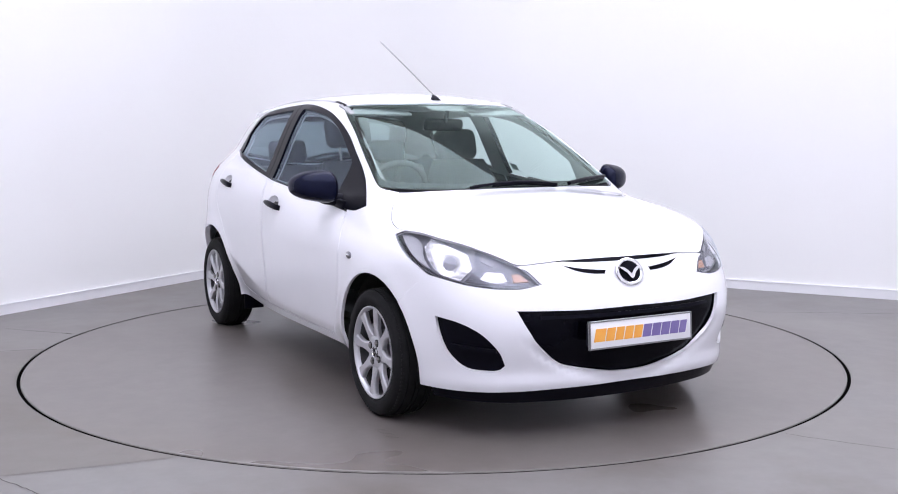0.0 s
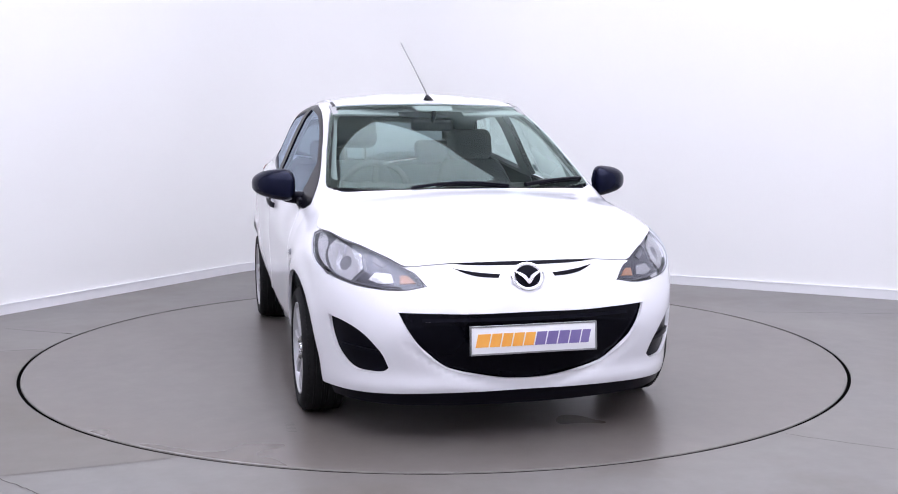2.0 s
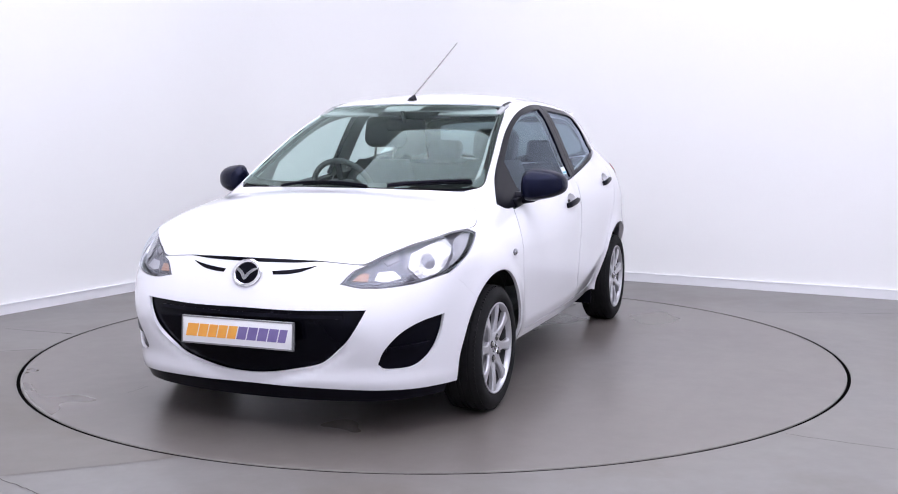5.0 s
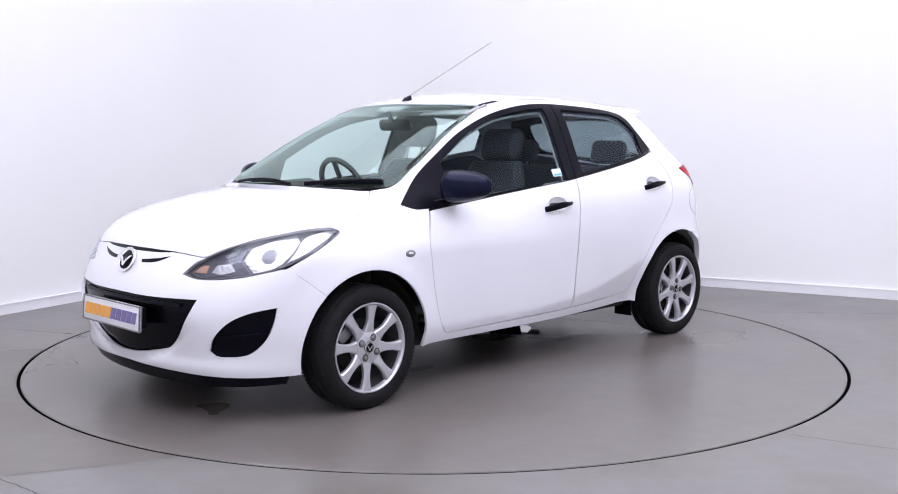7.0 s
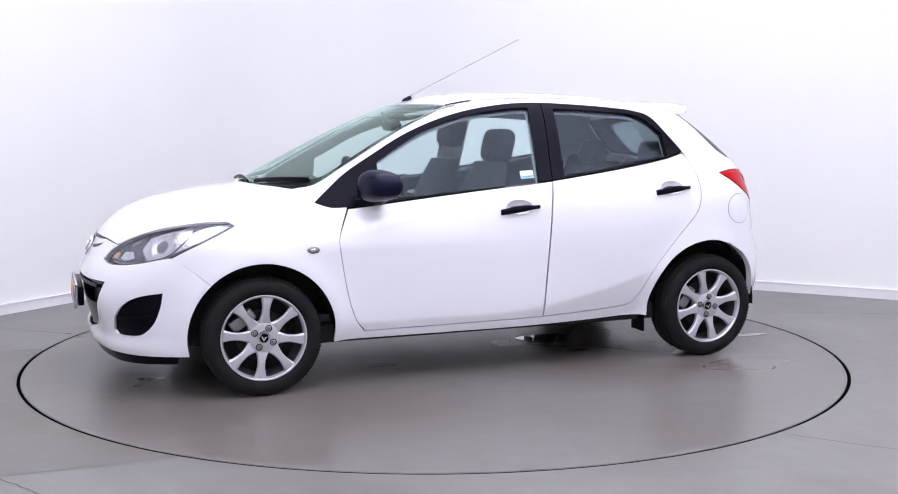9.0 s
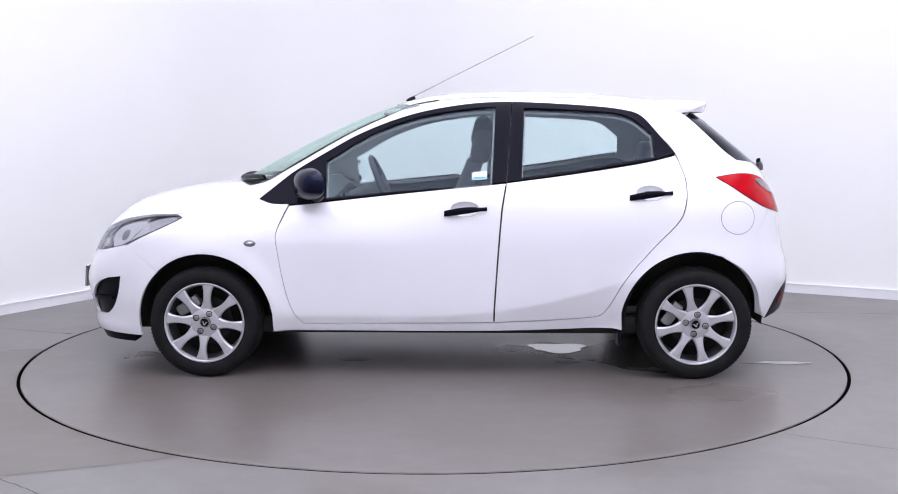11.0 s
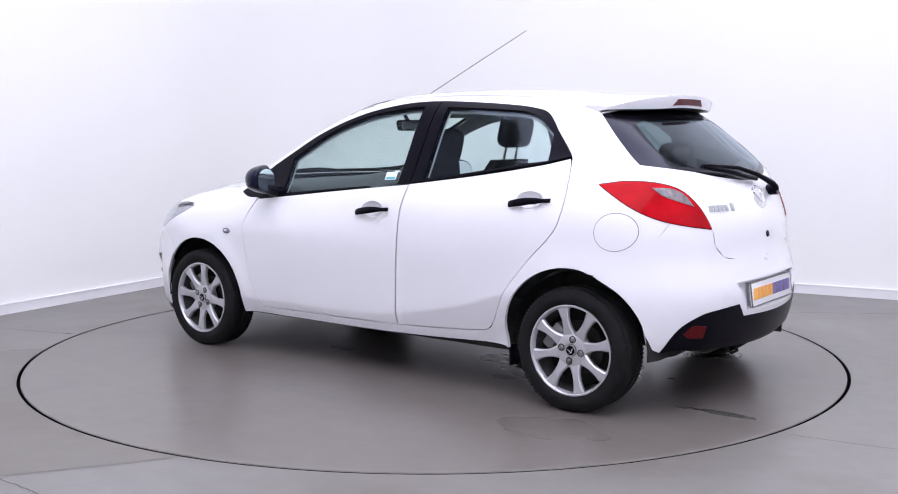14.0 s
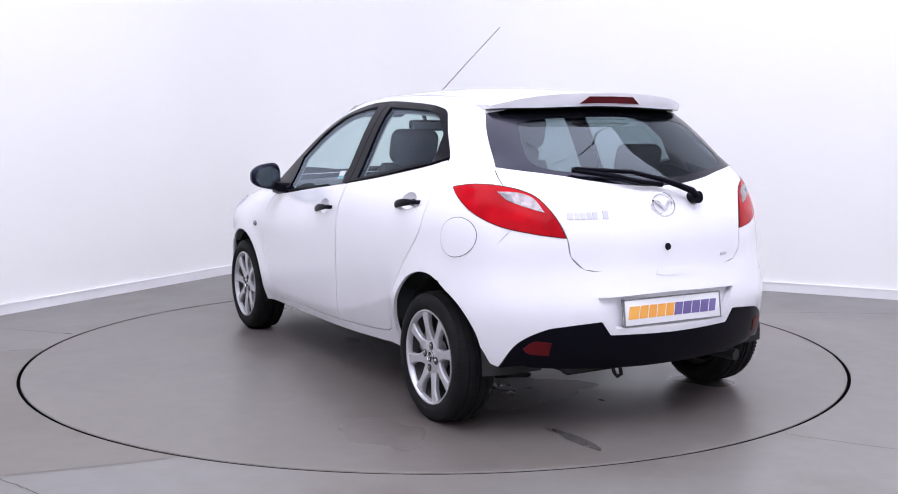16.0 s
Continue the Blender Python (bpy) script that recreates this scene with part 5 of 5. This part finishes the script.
def seat(car, x, y, rest):
    """A front seat: cushion, bolstered back, headrest on two steel posts."""
    ob = part("car_seat", box((0.50, 0.50, 0.16), (x + 0.10, y, 0.50), 0.06, 3, turn=(0, -8, 0)), CLOTH, car, "dark cloth car seat")
    lean = -20
    back = bmesh.new()
    n, rings = 9, []
    for i in range(n + 1):
        s = i / n
        h = 0.60 * s
        w = 0.245 + 0.015 * math.sin(math.pi * s) - 0.085 * s ** 4
        t = 0.075 - 0.03 * s
        px, pz = x - 0.16 - h * math.sin(radians(-lean)), 0.52 + h * math.cos(radians(-lean))
        rings.append([back.verts.new((px + t * math.copysign(abs(math.cos(a)) ** 0.6, math.cos(a)) * (1 + 0.5 * math.sin(a) ** 4), y + w * math.copysign(abs(math.sin(a)) ** 0.6, math.sin(a)), pz)) for a in [2 * math.pi * q / 20 for q in range(20)]])
    for a, b in zip(rings, rings[1:]):
        for j in range(20):
            back.faces.new((a[j], a[(j + 1) % 20], b[(j + 1) % 20], b[j]))
    back.faces.new(rings[0][::-1])
    back.faces.new(rings[-1])
    part("backrest", back, CLOTH, ob, angle=60)
    hx, hz = x - 0.16 - 0.72 * math.sin(radians(20)), rest
    part("headrest", box((0.11, 0.27, 0.19), (hx, y, hz), 0.052, 4, turn=(0, -14, 0)), CLOTH, ob)
    for s in (1, -1):
        part("headrest_post", tube([(hx + 0.06, y + 0.06 * s, hz - 0.22), (hx, y + 0.06 * s, hz)], 0.007, 8), STEEL, ob)


def cabin(car):
    side = lambda pts: via("side", pts, "hoop")
    opposite = lambda pts: [(a, 180 - b) for a, b in pts]
    # linings just inside the skin
    upper = (via("top", [(0.335, 0.0), (0.27, 0.42), (0.255, 0.50), (0.30, 0.535), (0.53, 0.58), (0.80, 0.63), (0.93, 0.645)], "hoop") + side([(0.93, 0.93), (0.60, 0.905), (-0.27, 0.985), (-0.66, 1.04), (-1.0, 1.095), (-1.18, 1.05), (-1.32, 1.06)])
             + via("tail", [(49.5, 1.11), (59.5, 1.33)], "hoop") + via("top", [(-1.20, 0.40), (-1.22, 0.2), (-1.225, 0.0)], "hoop"))
    small = lambda pts, k: [(a + (np.mean([q[0] for q in pts]) - a) * k, b + (np.mean([q[1] for q in pts]) - b) * k) for a, b in pts]
    gf, gr = side(small(GLASS_F, 0.02)), side(small(GLASS_R, 0.02))
    panel("headlining", "hoop", both(upper, "hoop"), TRIM_GREY, car, "pale grey headlining and pillar trims", holes=[gf, opposite(gf), gr, opposite(gr)], depth=0.036, rim=0, step=0.05, gap=0)
    for m in (False, True):
        panel("kick_panel", "side", [(0.79, 0.36), (0.86, 0.50), (0.98, 0.68), (1.12, 0.72), (1.12, 0.90), (0.97, 0.905), (0.80, 0.882)], DASH, car, "dark footwell lining", mirror=m, depth=0.03, rim=0, step=0.06)
        panel("boot_lining", "side", [(-1.13, 0.74), (-1.25, 0.71), (-1.48, 0.70), (-1.60, 0.78), (-1.55, 0.98), (-1.36, 1.05), (-1.16, 1.10)], DASH, car, "dark boot side lining", mirror=m, depth=0.045, rim=0, step=0.06)
    panel("tailgate_lining", "tail", both([(0, 1.012), (22, 1.04), (40, 1.075), (44, 1.02), (34, 0.80), (0, 0.62)], "tail"), DASH, car, "dark tailgate lining", depth=0.05, rim=0, step=0.06)
    part("cabin_floor", box((2.3, 1.35, 0.04), (-0.2, 0, 0.33), 0.01), DASH, car)
    part("bulkhead", box((0.05, 1.30, 0.58), (1.10, 0, 0.64), 0.01), DARK, car)
    dash = bmesh.new()
    n, rings = 14, []
    for i in range(n + 1):
        y = -0.70 + 1.40 * i / n
        hood = 0.045 * math.exp(-((y + 0.34) / 0.17) ** 2)
        prof = [(1.14, 0.62), (1.13, 0.90), (1.02, 0.965), (0.85, 0.965 + hood * 0.6), (0.72, 0.955 + hood), (0.655, 0.90 + hood), (0.66, 0.80), (0.70, 0.62), (0.80, 0.50)]
        rings.append([dash.verts.new((px - 0.16 * y * y, y, pz - 0.05 * y * y)) for px, pz in prof])
    for a, b in zip(rings, rings[1:]):
        for j in range(len(a) - 1):
            dash.faces.new((a[j], a[j + 1], b[j + 1], b[j]))
    dash.faces.new(rings[0])
    dash.faces.new(rings[-1][::-1])
    board = part("dashboard", dash, DASH, car, "dark moulded dashboard", angle=50)
    part("centre_console", box((0.62, 0.24, 0.30), (0.42, 0, 0.47), 0.03), DASH, board)
    for y in (0.58, 0.12, -0.12, -0.58):
        vent = lathe([(0.048, 0.0), (0.042, 0.008), (0.034, 0.004), (0.0005, 0.002)], 24, "x")
        bmesh.ops.transform(vent, matrix=pose(0.655 - 0.16 * y * y, y, 0.845, 0, 8, 180), verts=vent.verts)
        part("air_vent", vent, GLOSS_BLACK, board)
    # steering wheel on the car's right
    m = pose(0.43, -0.34, 0.925, 0, -66, 0)
    ring = bmesh.new()
    loops = []
    for i in range(40):
        a = 2 * math.pi * i / 40
        loops.append([ring.verts.new(((0.180 + 0.016 * math.cos(b)) * math.cos(a), (0.180 + 0.016 * math.cos(b)) * math.sin(a), 0.016 * math.sin(b))) for b in [2 * math.pi * q / 10 for q in range(10)]])
    for i in range(40):
        p, q = loops[i], loops[(i + 1) % 40]
        for j in range(10):
            ring.faces.new((p[j], q[j], q[(j + 1) % 10], p[(j + 1) % 10]))
    bmesh.ops.transform(ring, matrix=m, verts=ring.verts)
    helm = part("steering_wheel", ring, DASH, car, "dark three-spoke steering wheel")
    boss = box((0.13, 0.15, 0.05), (0, 0, 0.0), 0.02, 3)
    for a in (0, 180, -90):
        box((0.13, 0.035, 0.015), (0.10 * math.cos(radians(a + 90)), 0.10 * math.sin(radians(a + 90)), 0), 0.004, turn=(0, 0, a + 90), bm=boss)
    bmesh.ops.transform(boss, matrix=m, verts=boss.verts)
    part("boss", boss, DASH, helm)
    part("column", tube([(0.44, -0.34, 0.915), (0.75, -0.34, 0.79)], 0.05, 14), DASH, helm)
    for y, rest in ((0.35, 1.17), (-0.35, 1.248)):
        seat(car, 0.235, y, rest)
    bench = part("rear_bench", box((0.48, 1.22, 0.16), (-0.75, 0, 0.52), 0.06, 3, turn=(0, -8, 0)), CLOTH, car, "dark cloth rear bench seat")
    part("backrest", box((0.14, 1.22, 0.56), (-1.04, 0, 0.76), 0.05, 3, turn=(0, -22, 0)), CLOTH, bench)
    for y in (0.36, -0.36):
        rest = part("headrest", box((0.09, 0.25, 0.15), (-1.165, y, 1.115), 0.04, 4, turn=(0, -14, 0)), CLOTH, bench)
        for s in (1, -1):
            part("headrest_post", tube([(-1.13, y + 0.055 * s, 0.98), (-1.16, y + 0.055 * s, 1.10)], 0.006, 8), STEEL, rest)
    part("parcel_shelf", box((0.36, 1.10, 0.02), (-1.38, 0, 0.985), 0.006), DASH, car)
    # rear-view mirror on its stalk, behind the screen
    stalk = part("inside_mirror", box((0.045, 0.235, 0.065), (0.335, 0.0, 1.285), 0.02, 3, turn=(0, 14, 0)), BLACK, car, "black inside mirror")
    part("mirror_glass", box((0.004, 0.215, 0.050), (0.309, 0.0, 1.281), 0.0015, turn=(0, 14, 0)), MIRROR, stalk)
    part("stalk", tube([(0.345, 0, 1.29), (0.375, 0, 1.335), (0.385, 0, 1.362)], 0.012, 10), BLACK, stalk)
    for y in (0.36, -0.36):
        part("sun_visor", box((0.17, 0.36, 0.015), (0.24, y, 1.362), 0.006, turn=(0, 18, 0)), TRIM_GREY, car, "grey folded sun visor")
    # small paper label inside the front window
    lab = panel("window_label", "side", [(-0.118, 1.045), (-0.192, 1.050), (-0.190, 1.010), (-0.116, 1.006)], STICKER, car, "small pale paper label on the window", depth=0.004, rim=0, step=0.02, gap=0)
    panel("label_print", "side", [(-0.122, 1.020), (-0.186, 1.024), (-0.186, 1.013), (-0.122, 1.010)], STICKER_INK, lab, depth=0.003, rim=0, step=0.02, gap=0)


def small_fittings(car):
    base = part("aerial_base", lathe([(0.030, -0.006), (0.026, 0.010), (0.014, 0.030), (0.008, 0.040), (0.0005, 0.042)], 20, "z"), BLACK, car, "black roof aerial foot")
    base.matrix_basis = pose(0.240, 0, 1.414, 0, -35, 0)
    part("aerial", tube([(0.225, 0, 1.447), (-0.12, 0, 1.618), (-0.462, -0.005, 1.787)], 0.0036, 8, taper=0.7), STEEL, car, "thin steel roof aerial")
    q = [(-1.447 + 0.0885 * math.cos(2 * math.pi * i / 28), 0.820 + 0.080 * math.sin(2 * math.pi * i / 28)) for i in range(28)]
    big = [(-1.447 + 0.0915 * math.cos(2 * math.pi * i / 28), 0.820 + 0.083 * math.sin(2 * math.pi * i / 28)) for i in range(28)]
    cap = panel("fuel_flap", "side", q, PAINT, car, "round white fuel flap", depth=-0.0018, rim=0.004, step=0.02, gap=0)
    panel("flap_gap", "side", big, BEZEL, cap, holes=[q], depth=-0.0008, rim=0, step=0.02, gap=0)
    for k in (1, -1):
        panel("roof_ditch_end", "top", [(0.207, k * 0.526), (0.06, k * 0.521), (0.06, k * 0.506), (0.207, k * 0.508)], BLACK, car, "black front end of the roof seam", depth=-0.002, rim=0, step=0.02, gap=0)
        panel("roof_ditch", "top", [(0.205, k * 0.524), (-0.3, k * 0.512), (-1.1, k * 0.492), (-1.1, k * 0.482), (-0.3, k * 0.501), (0.205, k * 0.510)], SEAM, car, "thin grey roof seam strip", depth=-0.0012, rim=0, step=0.02, gap=0)
    part("plate_holder", box((0.03, 0.50, 0.095), (2.035, 0, 0.441), 0.006), BLACK, car, "black plate holder")
    number_plate(car, (2.058, 0, 0.441), pose(0, 0, 0, 0, 0, 90) @ pose(0, 0, 0, -4, 0, 0), "white number plate with an orange and purple printed band")
    number_plate(car, (-1.842, -0.005, 0.512), pose(0, 0, 0, 0, 0, -90) @ pose(0, 0, 0, -8, 0, 0), "white rear number plate with an orange and purple printed band")
    emblem(car, (1.975, 0, 0.675), pose(0, 0, 0, 0, 0, -90) @ pose(0, 0, 0, 24, 0, 0), 0.061, BLACK)
    emblem(car, (-1.768, 0, 0.945), pose(0, 0, 0, 0, 0, 90) @ pose(0, 0, 0, 22, 0, 0), 0.058, PAINT)


CAR_AT = (-0.095, -0.076)


def build_car():
    car = tagged(new("car"), "white five-door hatchback with black mirrors parked on the turntable", "car")
    hull(car)
    windscreen(car)
    headlights(car)
    tail(car)
    mirrors(car)
    for x in (WHEEL_X, -WHEEL_X):
        for k in (1, -1):
            wheel(car, x, k, 13 if x < 0 and k > 0 else -6)
    underside(car)
    cabin(car)
    small_fittings(car)
    return car


build_room()
floor_marks()
turntable = build_turntable()
car = build_car()


def motions():
    """The table and the car on it turn together, from rest to twelve degrees a second."""
    rows = []
    for t, a in TURN:
        c, s = math.cos(radians(a)), math.sin(radians(a))
        rows.append((t, pose(CAR_AT[0] * c - CAR_AT[1] * s, CAR_AT[0] * s + CAR_AT[1] * c, 0, 0, 0, a)))
    walk(car, rows)
    walk(turntable, [(t, pose(0, 0, 0, 0, 0, a)) for t, a in TURN])


motions()
